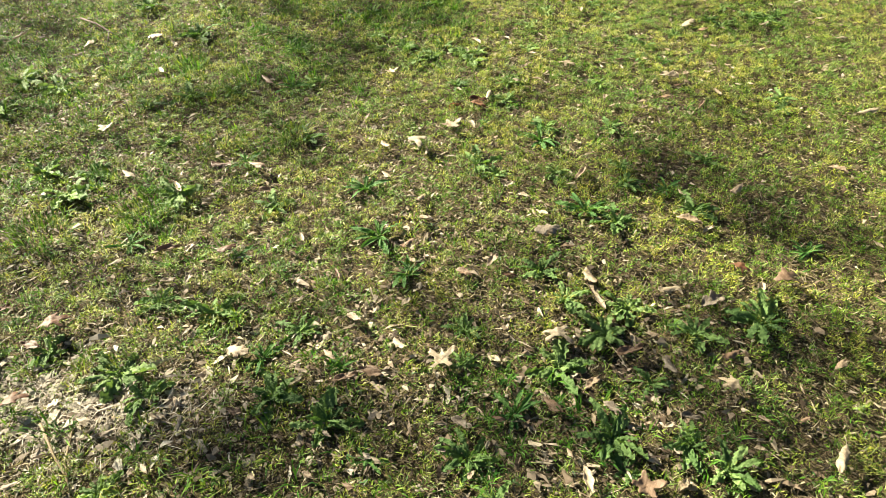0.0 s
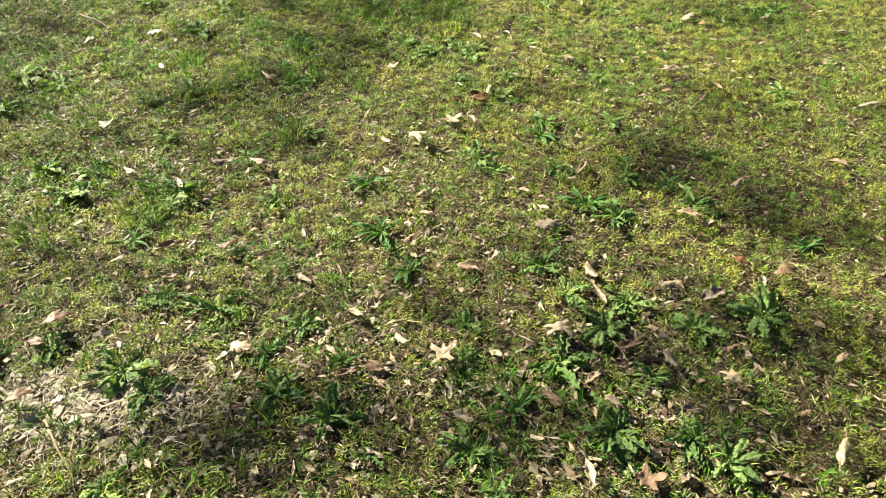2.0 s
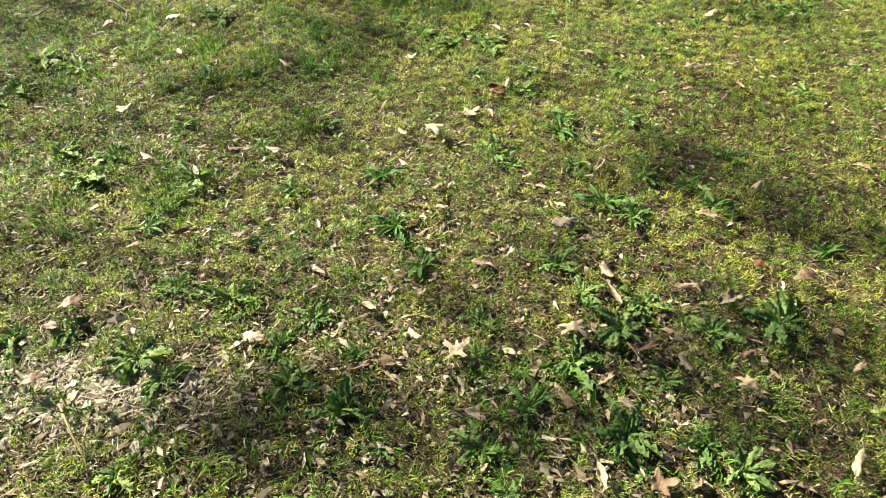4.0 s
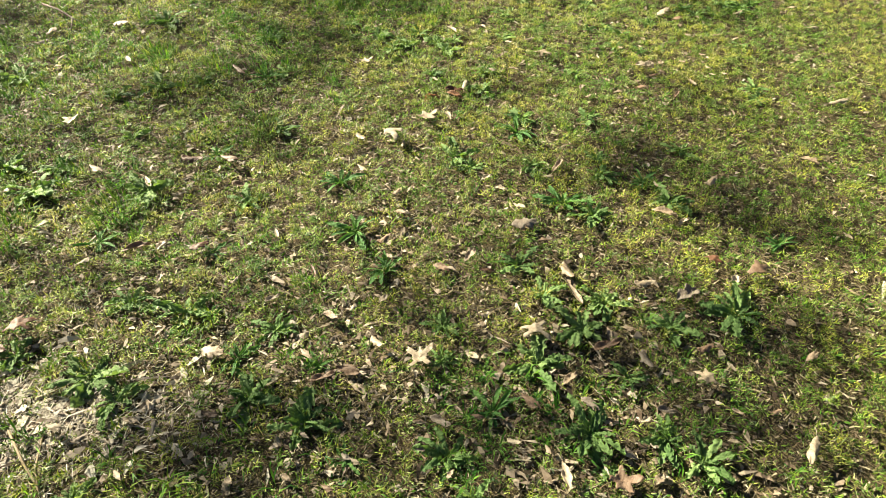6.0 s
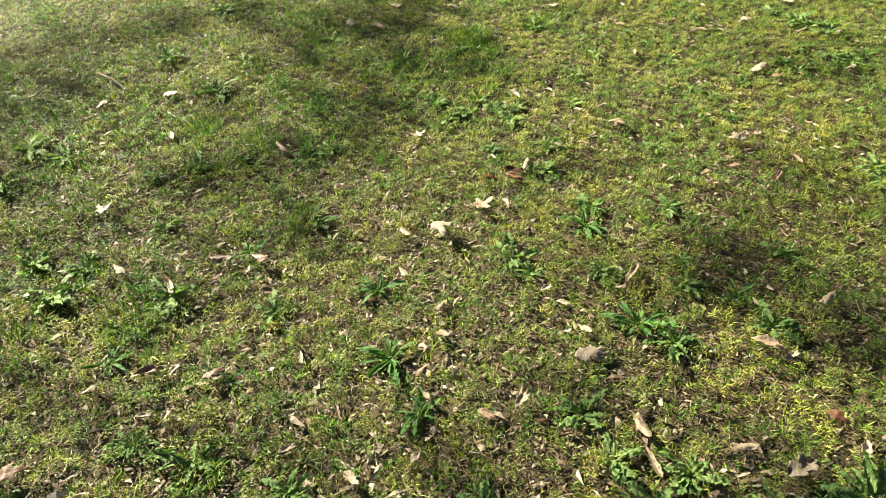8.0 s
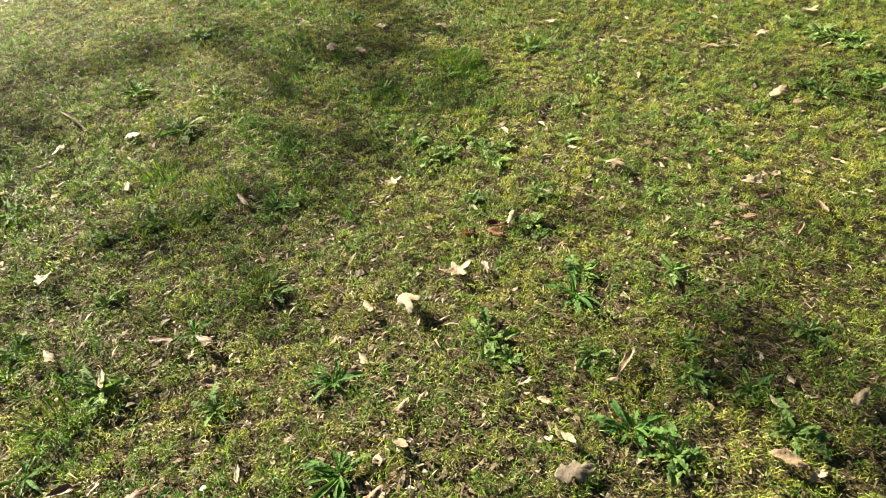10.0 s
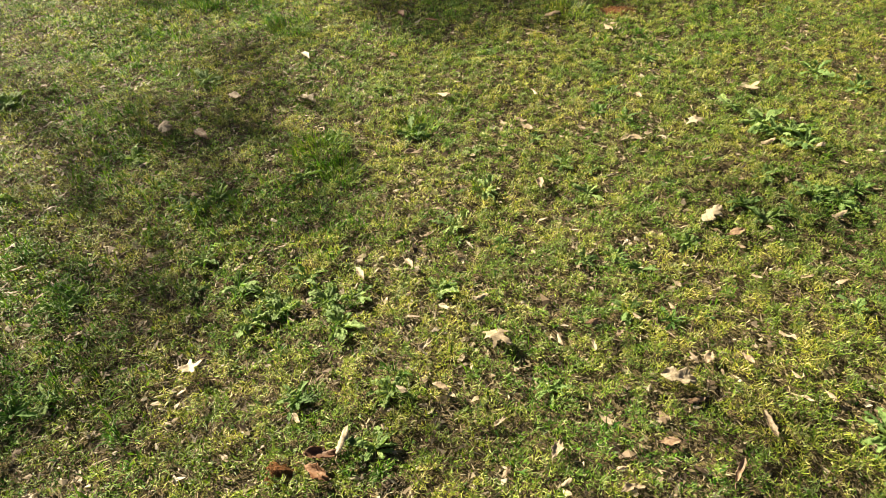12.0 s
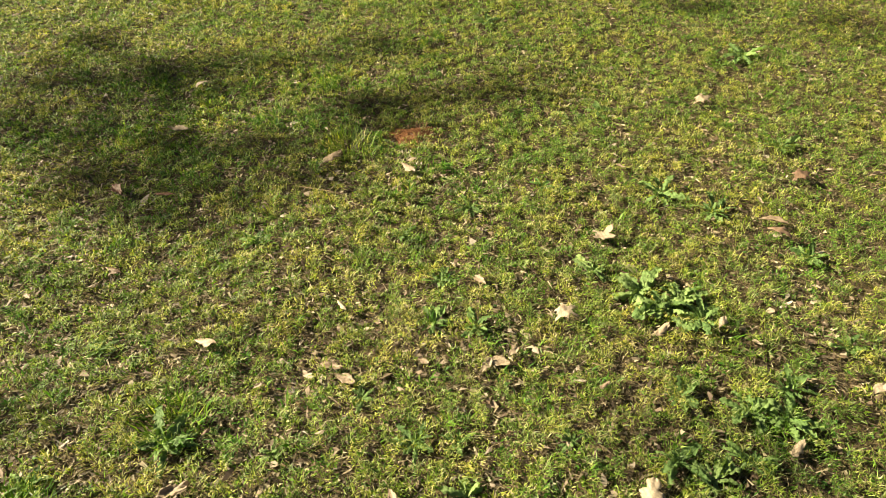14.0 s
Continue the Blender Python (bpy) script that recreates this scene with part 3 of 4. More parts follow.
SHAPES = {
    "cross": [((-58, 0.52, 0.29), (-122, 0.50, 0.28), (48, 0.56, 0.28), (132, 0.56, 0.30), (86, 0.34, 0.16)), ((-52, 0.48, 0.30), (-125, 0.52, 0.28), (36, 0.56, 0.30), (135, 0.52, 0.28), (84, 0.36, 0.18))],
    "oak": [((90, 0.54, 0.36), (32, 0.44, 0.30), (148, 0.42, 0.30), (-25, 0.33, 0.3), (205, 0.36, 0.3), (-90, 0.46, 0.30)), ((85, 0.58, 0.5), (20, 0.42, 0.45), (165, 0.46, 0.4), (-60, 0.36, 0.4), (-108, 0.46, 0.4)),
            dict(half_width=lobed(3, 0.6, 0.32), curl=-0.6, bend=-0.5, sweep=0.35, crumple=0.018, rows=27, ragged=0.15), dict(half_width=lobed(2.5, 0.6, 0.34), curl=0.9, bend=-0.5, sweep=0.3, crumple=0.025, rows=27, ragged=0.15), ((92, 0.60, 0.40), (30, 0.38, 0.36), (150, 0.5, 0.42), (-90, 0.46, 0.6))],
    "plain": [dict(half_width=pointed(0.25), curl=0.5, bend=0.3, crumple=0.025, ragged=0.25), dict(half_width=pointed(0.22, 0.6), curl=-0.6, bend=-0.4, crumple=0.03, ragged=0.3), dict(half_width=pointed(0.28, 0.45), curl=0.8, bend=-0.3, crumple=0.03, ragged=0.35), dict(half_width=lobed(1.6, 0.35, 0.25), curl=1.0, bend=0.5, crumple=0.025, ragged=0.3), dict(half_width=lobed(3, 0.4, 0.24), curl=-0.8, bend=0.4, crumple=0.025, ragged=0.3)],
    "rolled": [dict(half_width=strip(0.12), curl=1.2, bend=0.3, crumple=0.012, ragged=0.3), dict(half_width=strip(0.14), curl=-1.0, bend=-0.35, crumple=0.014, ragged=0.35), dict(half_width=pointed(0.22, 0.6), curl=1.2, bend=-0.35, crumple=0.014, ragged=0.25)],
}


def dead_leaf(shape, tint, k):
    spec = SHAPES[shape][k]
    if isinstance(spec, dict):
        return sheet(f"{tint}_{shape}_leaf", mat=DEAD[tint], seed=k, **spec)
    return star(f"{tint}_{shape}_leaf", spec, DEAD[tint], droop=0.45 if k % 2 == 0 else -0.4, blunt=6.0 if shape == "cross" else 2.6, core=0.23 if shape == "cross" else 0.25, seed=k)


LEAF_MESH = {(shape, tint, k): dead_leaf(shape, tint, k) for shape in SHAPES for k in range(len(SHAPES[shape])) for tint in DEAD}
STALK_MESH = {tint: tube(f"{tint}_stalk", [(0, -0.49, 0.02), (0.02, -0.58, 0.05), (0.05, -0.68, 0.07), (0.10, -0.77, 0.06)], [0.011, 0.010, 0.009, 0.012], DEAD[tint], 5) for tint in DEAD}
WORDS = {"cross": "cross-shaped oak leaf", "oak": "lobed oak leaf", "plain": "oval leaf", "rolled": "rolled-up leaf"}
TINTS = {"pale": "pale straw-coloured dry", "tan": "tan dry", "brown": "brown dry", "rust": "dark rust-brown dry", "red": "orange-red dry", "grey": "weathered grey-brown"}


def leaf(shape, tint, x, y, length, turn):
    k = random.randrange(len(SHAPES[shape]))
    base = new("fallen_leaf")
    up = {"cross": 0.030, "oak": 0.028, "plain": 0.022, "rolled": 0.024}[shape]
    steep = {"cross": 5, "oak": 9, "plain": 10, "rolled": 8}[shape]
    base.empty_display_size = 0.02
    height = lift(x, y) + up + 0.016 * float(clumped(np.array([x]), np.array([y]))[0])
    lean = Matrix.Rotation(radians(8 if tint in ("pale", "tan") else 4), 4, Vector((0, 0, 1)).cross(SUN_FROM))  # most lie with their broad side to the light
    base.matrix_basis = pose(x, y, height) @ lean @ pose(0, 0, 0, random.uniform(-steep, steep), random.uniform(-steep, steep), turn) @ Matrix.Diagonal((length, length, length, 1))
    part("blade", LEAF_MESH[shape, tint, k], base)
    if shape != "plain" or length > 0.06:
        part("stalk", STALK_MESH[tint], base)
    tagged(base, f"{TINTS[tint]} {WORDS[shape]} lying on the grass", "leaf", group="fallen leaves")


leaf("oak", "pale", -0.146, 1.209, 0.120, -158)
leaf("rolled", "tan", -0.092, 1.134, 0.064, 179)
leaf("plain", "tan", -0.278, 1.188, 0.073, -143)
leaf("oak", "pale", 0.637, 2.075, 0.120, -125)
leaf("oak", "pale", -0.321, 1.946, 0.077, -59)
leaf("plain", "red", 0.146, 1.609, 0.088, -120)
leaf("rolled", "pale", 0.201, 1.705, 0.094, -11)
leaf("plain", "rust", 0.146, 1.665, 0.098, -87)
leaf("oak", "tan", 0.011, 1.381, 0.109, -50)
leaf("plain", "pale", 0.111, 1.422, 0.070, -158)
leaf("oak", "pale", 1.170, 1.913, 0.103, -107)
leaf("plain", "brown", 1.211, 1.849, 0.053, -84)
leaf("rolled", "tan", 1.393, 1.776, 0.107, -179)
leaf("rolled", "brown", 1.264, 1.629, 0.083, -34)
leaf("plain", "tan", 1.289, 2.006, 0.068, -35)
leaf("plain", "pale", -1.810, 3.867, 0.097, -12)
leaf("oak", "tan", -0.945, 3.394, 0.120, -156)
leaf("plain", "brown", -0.746, 3.332, 0.118, -131)
leaf("oak", "pale", -0.294, 3.647, 0.120, -121)
leaf("plain", "tan", -0.676, 3.693, 0.120, -131)
leaf("rolled", "pale", 0.157, 2.380, 0.077, -151)
leaf("plain", "pale", 0.590, 2.252, 0.061, -68)
leaf("plain", "pale", 0.470, 2.204, 0.050, -127)
leaf("oak", "pale", 1.595, 3.370, 0.107, -70)
leaf("oak", "pale", 1.945, 3.700, 0.120, -57)
leaf("plain", "tan", 1.383, 3.635, 0.080, -160)
leaf("plain", "pale", 1.259, 3.268, 0.067, -60)
leaf("plain", "pale", 1.357, 3.276, 0.054, -68)
leaf("plain", "pale", 1.863, 3.185, 0.074, -71)
leaf("plain", "pale", 2.062, 3.136, 0.070, -56)
leaf("plain", "pale", 1.952, 2.673, 0.068, -70)
leaf("oak", "pale", 1.489, 2.698, 0.115, -49)
leaf("oak", "brown", 2.575, 3.450, 0.089, -147)
leaf("rolled", "pale", -1.123, 2.382, 0.074, -65)
leaf("plain", "rust", -1.217, 2.508, 0.058, -45)
leaf("plain", "tan", -0.754, 2.083, 0.055, -68)
leaf("plain", "pale", 0.414, 2.044, 0.057, -47)
leaf("plain", "tan", 0.468, 1.885, 0.059, -116)
leaf("plain", "pale", 0.503, 1.861, 0.035, -131)
leaf("plain", "pale", 0.352, 1.878, 0.047, -122)
leaf("plain", "pale", 0.793, 1.679, 0.071, -27)
leaf("plain", "brown", 0.951, 2.141, 0.063, -66)
leaf("plain", "tan", 1.400, 1.993, 0.052, -158)
leaf("plain", "brown", 1.104, 1.712, 0.064, -94)
leaf("rolled", "tan", 1.490, 1.457, 0.054, 177)
leaf("plain", "pale", -0.617, 1.518, 0.064, -60)
leaf("rolled", "pale", -0.306, 1.445, 0.069, -65)
leaf("plain", "pale", 0.945, 2.045, 0.042, 3)
leaf("plain", "tan", 1.544, 2.088, 0.042, -138)
leaf("plain", "pale", 1.274, 2.337, 0.044, -144)
leaf("plain", "pale", 1.518, 1.933, 0.037, -154)
leaf("plain", "tan", 1.590, 1.865, 0.042, -159)
leaf("plain", "pale", 1.084, 1.891, 0.035, 150)
leaf("plain", "tan", 0.964, 1.571, 0.048, 113)
leaf("plain", "tan", 0.954, 1.624, 0.035, 108)
leaf("plain", "pale", 0.939, 1.774, 0.047, -133)
leaf("plain", "pale", 0.643, 1.768, 0.045, -53)
leaf("plain", "pale", 0.051, 1.778, 0.046, -143)
leaf("plain", "tan", 1.545, 2.520, 0.041, -137)
leaf("plain", "pale", 0.808, 1.582, 0.036, 120)
leaf("plain", "pale", -0.374, 1.063, 0.035, -43)
leaf("plain", "tan", 0.357, 1.514, 0.037, -52)
leaf("plain", "pale", 0.451, 1.306, 0.036, -106)
leaf("plain", "tan", 0.224, 1.311, 0.035, 133)
leaf("plain", "pale", -0.484, 1.251, 0.035, 108)
leaf("plain", "tan", -0.922, 1.316, 0.051, -63)
leaf("plain", "tan", 0.654, 1.619, 0.046, -34)
leaf("rolled", "tan", 2.619, 3.518, 0.111, -135)
leaf("plain", "pale", 2.321, 2.744, 0.070, -79)
leaf("plain", "brown", 1.542, 2.579, 0.080, -73)
leaf("rolled", "pale", 2.327, 2.456, 0.097, -72)
leaf("plain", "tan", 1.669, 2.599, 0.038, -158)
leaf("rolled", "pale", 0.330, 2.427, 0.074, -150)
leaf("rolled", "pale", 0.843, 2.078, 0.059, -173)
leaf("plain", "tan", 0.295, 3.165, 0.090, -84)
leaf("plain", "tan", 0.818, 3.375, 0.085, -139)
leaf("plain", "pale", 1.300, 3.268, 0.091, -129)
leaf("rolled", "tan", 0.846, 2.924, 0.102, 179)
leaf("rolled", "pale", -0.401, 4.145, 0.120, -144)
leaf("plain", "tan", 1.362, 4.435, 0.120, -167)
leaf("oak", "tan", 1.054, 4.649, 0.120, -52)
leaf("plain", "pale", -0.160, 2.518, 0.035, 126)
leaf("plain", "tan", -0.235, 2.495, 0.036, -25)
leaf("plain", "pale", -0.298, 2.396, 0.035, 152)
leaf("plain", "tan", 0.493, 2.498, 0.040, -71)
leaf("plain", "pale", 1.542, 2.348, 0.037, -128)
leaf("plain", "tan", 1.034, 2.096, 0.040, 128)
leaf("plain", "pale", 1.230, 2.229, 0.035, -154)
leaf("plain", "tan", 0.389, 2.598, 0.045, 115)
leaf("plain", "pale", 1.101, 2.170, 0.035, 37)
leaf("plain", "pale", 1.521, 1.851, 0.035, -141)
leaf("plain", "tan", 1.707, 2.342, 0.047, -85)
leaf("oak", "pale", 0.524, 5.659, 0.117, -45)
leaf("plain", "pale", -0.058, 6.641, 0.072, -29)
leaf("plain", "pale", 1.399, 4.504, 0.060, -78)
leaf("oak", "pale", 3.052, 4.531, 0.120, -88)
leaf("oak", "brown", 2.968, 3.740, 0.114, -81)
leaf("plain", "pale", 2.669, 3.654, 0.045, 172)
leaf("rolled", "tan", 3.293, 3.631, 0.087, -98)
leaf("rolled", "pale", 0.006, 4.402, 0.049, -40)
leaf("plain", "brown", 0.097, 4.199, 0.074, -131)
leaf("plain", "pale", 0.032, 4.114, 0.036, -78)
leaf("rolled", "pale", 0.879, 3.689, 0.066, -166)
leaf("plain", "pale", 0.643, 3.865, 0.037, -52)
leaf("plain", "grey", 1.145, 2.982, 0.035, -63)
leaf("plain", "brown", 0.388, 3.325, 0.035, -57)
leaf("plain", "tan", 0.792, 3.438, 0.073, -125)
leaf("plain", "tan", 0.413, 3.677, 0.097, -130)
leaf("plain", "tan", 0.967, 3.271, 0.038, -149)
leaf("plain", "pale", 0.040, 3.286, 0.035, -80)
leaf("plain", "tan", -0.183, 4.133, 0.050, 30)
leaf("plain", "pale", 0.704, 3.202, 0.035, -88)
leaf("plain", "tan", 1.073, 3.351, 0.048, -142)
leaf("plain", "tan", 0.557, 3.442, 0.038, -88)
leaf("plain", "pale", 2.125, 3.032, 0.035, -154)
leaf("plain", "tan", 1.559, 3.048, 0.040, -76)
leaf("plain", "tan", 0.003, 3.418, 0.035, -73)
leaf("plain", "pale", -0.359, 4.973, 0.039, -32)
leaf("plain", "tan", 2.281, 4.107, 0.048, -152)
leaf("plain", "pale", 0.377, 5.200, 0.120, -119)
leaf("plain", "rust", 0.100, 4.750, 0.110, 20)
leaf("rolled", "rust", 0.300, 4.620, 0.090, 70)
leaf("cross", "pale", 0.003, -0.028, 0.100, 4)
leaf("cross", "pale", 0.367, 0.074, 0.098, -86)
leaf("oak", "pale", 0.853, -0.102, 0.075, 47)
leaf("plain", "brown", 0.583, 0.019, 0.092, -76)
leaf("plain", "brown", 0.887, 0.011, 0.069, -62)
leaf("plain", "tan", 1.212, -0.014, 0.062, -57)
leaf("plain", "brown", 0.321, -0.179, 0.078, -134)
leaf("plain", "grey", 0.489, -0.191, 0.063, -134)
leaf("rolled", "pale", 1.075, -0.330, 0.103, 146)
leaf("oak", "brown", 0.532, -0.421, 0.090, -78)
leaf("plain", "tan", 0.632, -0.412, 0.054, -43)
leaf("plain", "grey", 0.708, -0.204, 0.058, -102)
leaf("plain", "brown", -0.284, -0.088, 0.076, -67)
leaf("plain", "brown", -0.211, -0.060, 0.082, -108)
leaf("plain", "tan", -0.347, 0.005, 0.066, -136)
leaf("plain", "grey", 0.066, -0.233, 0.070, -122)
leaf("plain", "pale", -0.129, 0.029, 0.061, -141)
leaf("plain", "pale", 0.162, -0.010, 0.061, -131)
leaf("plain", "pale", -0.164, -0.357, 0.037, -126)
leaf("plain", "tan", -0.341, -0.396, 0.040, -123)
leaf("plain", "pale", 0.264, -0.306, 0.041, -115)
leaf("plain", "tan", 0.352, -0.330, 0.035, -162)
leaf("rolled", "pale", 0.388, -0.407, 0.086, -175)
leaf("plain", "tan", 0.453, -0.094, 0.071, -46)
leaf("plain", "grey", 0.689, -0.038, 0.076, -170)
leaf("oak", "grey", 0.908, 0.251, 0.104, -59)
leaf("rolled", "pale", 1.095, 0.322, 0.088, 152)
leaf("oak", "brown", 1.181, 0.356, 0.092, -69)
leaf("oak", "rust", 1.046, 0.412, 0.076, -121)
leaf("plain", "pale", 0.777, 0.310, 0.077, -88)
leaf("plain", "tan", 0.511, 0.348, 0.092, -165)
leaf("rolled", "tan", 0.520, 0.242, 0.105, -160)
leaf("plain", "tan", 0.941, 0.674, 0.100, -120)
leaf("plain", "pale", 1.014, 0.644, 0.064, -57)
leaf("plain", "pale", 0.960, 0.854, 0.053, -159)
leaf("plain", "tan", 1.187, 0.873, 0.080, -48)
leaf("oak", "tan", 1.677, 1.040, 0.080, -132)
leaf("plain", "pale", 1.606, 0.554, 0.045, -153)
leaf("rolled", "pale", 2.054, 1.560, 0.120, -77)
leaf("plain", "pale", -0.259, 0.974, 0.069, -140)
leaf("rolled", "pale", -0.542, 0.565, 0.074, -158)
leaf("plain", "tan", -0.102, 0.795, 0.068, -31)
leaf("plain", "tan", -0.091, 0.672, 0.070, -118)
leaf("plain", "brown", -0.138, 0.520, 0.069, -42)
leaf("plain", "tan", -0.113, 0.424, 0.045, -147)
leaf("rolled", "rust", -0.379, 0.371, 0.075, -156)
leaf("plain", "pale", -0.493, 0.238, 0.059, -62)
leaf("plain", "pale", -0.123, 0.216, 0.052, -31)
leaf("plain", "pale", -0.219, 0.183, 0.040, -33)
leaf("plain", "tan", -0.287, 0.147, 0.072, -134)
leaf("plain", "brown", 0.071, 0.368, 0.071, -126)
leaf("plain", "tan", 0.175, 0.419, 0.075, -37)
leaf("plain", "rust", 0.230, 0.356, 0.058, -94)
leaf("oak", "grey", 0.392, 0.613, 0.120, -69)
leaf("plain", "pale", 0.379, 0.712, 0.063, -135)
leaf("rolled", "tan", 0.569, 0.989, 0.120, -30)
leaf("plain", "pale", 0.520, 0.920, 0.048, -72)
leaf("rolled", "brown", -1.033, 0.480, 0.105, -64)
leaf("plain", "pale", -0.948, 0.501, 0.064, -32)
leaf("plain", "pale", -1.179, 0.394, 0.060, -47)
leaf("oak", "rust", -0.800, 0.476, 0.075, -48)
leaf("plain", "pale", -0.965, 0.321, 0.057, -81)
leaf("plain", "pale", -0.889, 0.317, 0.053, -5)
leaf("plain", "rust", -1.458, 0.154, 0.056, -50)
leaf("oak", "rust", -1.248, 0.086, 0.103, -53)
leaf("plain", "rust", -1.279, 0.004, 0.075, -105)
leaf("plain", "pale", -0.639, 0.318, 0.035, -41)
leaf("plain", "pale", -1.644, 0.799, 0.049, -37)
leaf("plain", "pale", -1.353, 0.938, 0.091, -125)
leaf("oak", "pale", -1.607, 1.306, 0.096, -98)
leaf("rolled", "pale", -1.659, 1.555, 0.095, -19)
leaf("plain", "pale", -2.109, 2.109, 0.081, -25)
leaf("plain", "pale", -2.113, 2.245, 0.120, 1)
leaf("oak", "pale", -1.783, 2.394, 0.120, -112)
leaf("rolled", "pale", -1.577, 1.935, 0.120, -147)
leaf("rolled", "brown", -0.965, 1.813, 0.120, -138)
leaf("plain", "rust", -0.851, 1.591, 0.063, -44)
leaf("rolled", "pale", -2.575, 2.353, 0.120, -15)
leaf("oak", "tan", -0.637, 0.013, 0.089, -111)
leaf("plain", "brown", -0.585, -0.208, 0.053, -102)
leaf("oak", "rust", -1.220, -0.211, 0.075, -54)
leaf("plain", "pale", -1.313, -0.173, 0.041, -88)
leaf("plain", "pale", -0.814, -0.084, 0.045, -32)
leaf("plain", "tan", -0.801, -0.231, 0.056, -107)
leaf("rolled", "grey", -0.720, -0.264, 0.055, 8)
leaf("rolled", "pale", -0.764, -0.403, 0.046, -135)
leaf("plain", "tan", -0.485, -0.408, 0.039, -126)
leaf("plain", "tan", -1.102, -0.449, 0.046, -72)
leaf("plain", "pale", 0.319, 0.838, 0.056, -120)
leaf("plain", "pale", 0.264, 0.899, 0.057, -65)
leaf("plain", "brown", -0.228, -0.431, 0.040, -119)
leaf("plain", "tan", 0.089, -0.398, 0.035, 144)
leaf("plain", "brown", 0.167, -0.227, 0.044, -108)
leaf("plain", "grey", 0.006, -0.323, 0.038, -117)
leaf("plain", "grey", -0.308, -0.281, 0.035, 58)
leaf("plain", "pale", -0.102, -0.121, 0.035, 43)
leaf("plain", "tan", -0.418, -0.070, 0.046, -118)
leaf("plain", "tan", 0.671, 0.106, 0.048, -113)
leaf("plain", "pale", 0.638, -0.244, 0.038, -74)
leaf("plain", "tan", 0.911, -0.212, 0.035, -135)
leaf("plain", "pale", 0.867, -0.304, 0.035, -112)
leaf("plain", "brown", 1.029, -0.203, 0.040, -74)
leaf("plain", "tan", -1.068, -0.253, 0.035, -50)
leaf("plain", "pale", -0.990, -0.260, 0.064, -107)
leaf("plain", "tan", -0.913, -0.286, 0.048, -69)
leaf("plain", "tan", -1.230, -0.318, 0.041, -102)
leaf("plain", "pale", -0.907, -0.131, 0.035, -47)
leaf("plain", "pale", -1.754, 0.102, 0.120, -40)
leaf("rolled", "pale", -1.905, 0.016, 0.057, -72)
leaf("plain", "tan", -1.465, -0.102, 0.040, -46)
leaf("plain", "rust", -0.976, 1.020, 0.099, -95)
leaf("rolled", "pale", -1.112, 0.857, 0.107, -147)
leaf("plain", "rust", -2.690, 1.896, 0.100, -27)
leaf("plain", "grey", -3.159, 2.728, 0.106, -53)
leaf("plain", "brown", -0.827, 1.033, 0.098, -116)
leaf("plain", "brown", -0.740, 0.867, 0.084, -101)

# ---- weeds ----
def toothed(width, teeth, cut):
    return lambda s: width * (s ** 0.75) * (1 - s) ** 0.35 * 1.9 * (1 - cut + cut * (1 - (s * teeth) % 1) ** 0.8)


WEED_SHAPES = {
    "jagged": [dict(half_width=toothed(0.18, 4.5, 0.7), curl=0.5, bend=-0.9, sweep=-0.3, crumple=0.022, rows=27, cols=2), dict(half_width=toothed(0.2, 3.5, 0.65), curl=0.6, bend=-0.6, sweep=-0.3, crumple=0.03, rows=26, cols=2), dict(half_width=toothed(0.15, 5.5, 0.7), curl=-0.5, bend=-1.2, sweep=-0.35, crumple=0.02, rows=29, cols=2)],
    "broad": [dict(half_width=toothed(0.225, 4, 0.55), curl=0.7, bend=-0.9, crumple=0.045, rows=24, cols=2), dict(half_width=toothed(0.19, 5, 0.6), curl=0.5, bend=-0.5, crumple=0.04, rows=25, cols=2), dict(half_width=toothed(0.165, 4, 0.6), curl=-0.4, bend=-1.0, crumple=0.03, rows=18, cols=2)],
    "fine": [dict(half_width=toothed(0.123, 5, 0.65), curl=0.6, bend=-0.8, sweep=-0.4, crumple=0.015, rows=27, cols=2), dict(half_width=toothed(0.090, 2, 0.2), curl=0.7, bend=-1.0, crumple=0.012, rows=17, cols=2), dict(half_width=toothed(0.146, 6, 0.7), curl=0.4, bend=-0.6, sweep=-0.4, crumple=0.02, rows=29, cols=2)],
}
WEED_MESH = {(kind, k): sheet(f"{kind}_weed_leaf", mat=WEED[kind], seed=20 + k, thick=0, **spec) for kind, specs in WEED_SHAPES.items() for k, spec in enumerate(specs)}
for me in WEED_MESH.values():  # the foot of the leaf at the origin
    co = np.empty(len(me.vertices) * 3, np.float32)
    me.vertices.foreach_get("co", co)
    co = co.reshape(-1, 3)
    co -= co[co[:, 1].argmin()]
    me.vertices.foreach_set("co", co.ravel())
    me.update()
WEED_WORDS = {"jagged": "dark green weed rosette with jagged toothed leaves in the lawn", "broad": "light green weed rosette with broad wavy leaves in the lawn", "fine": "deep green weed rosette with narrow cut leaves in the lawn"}


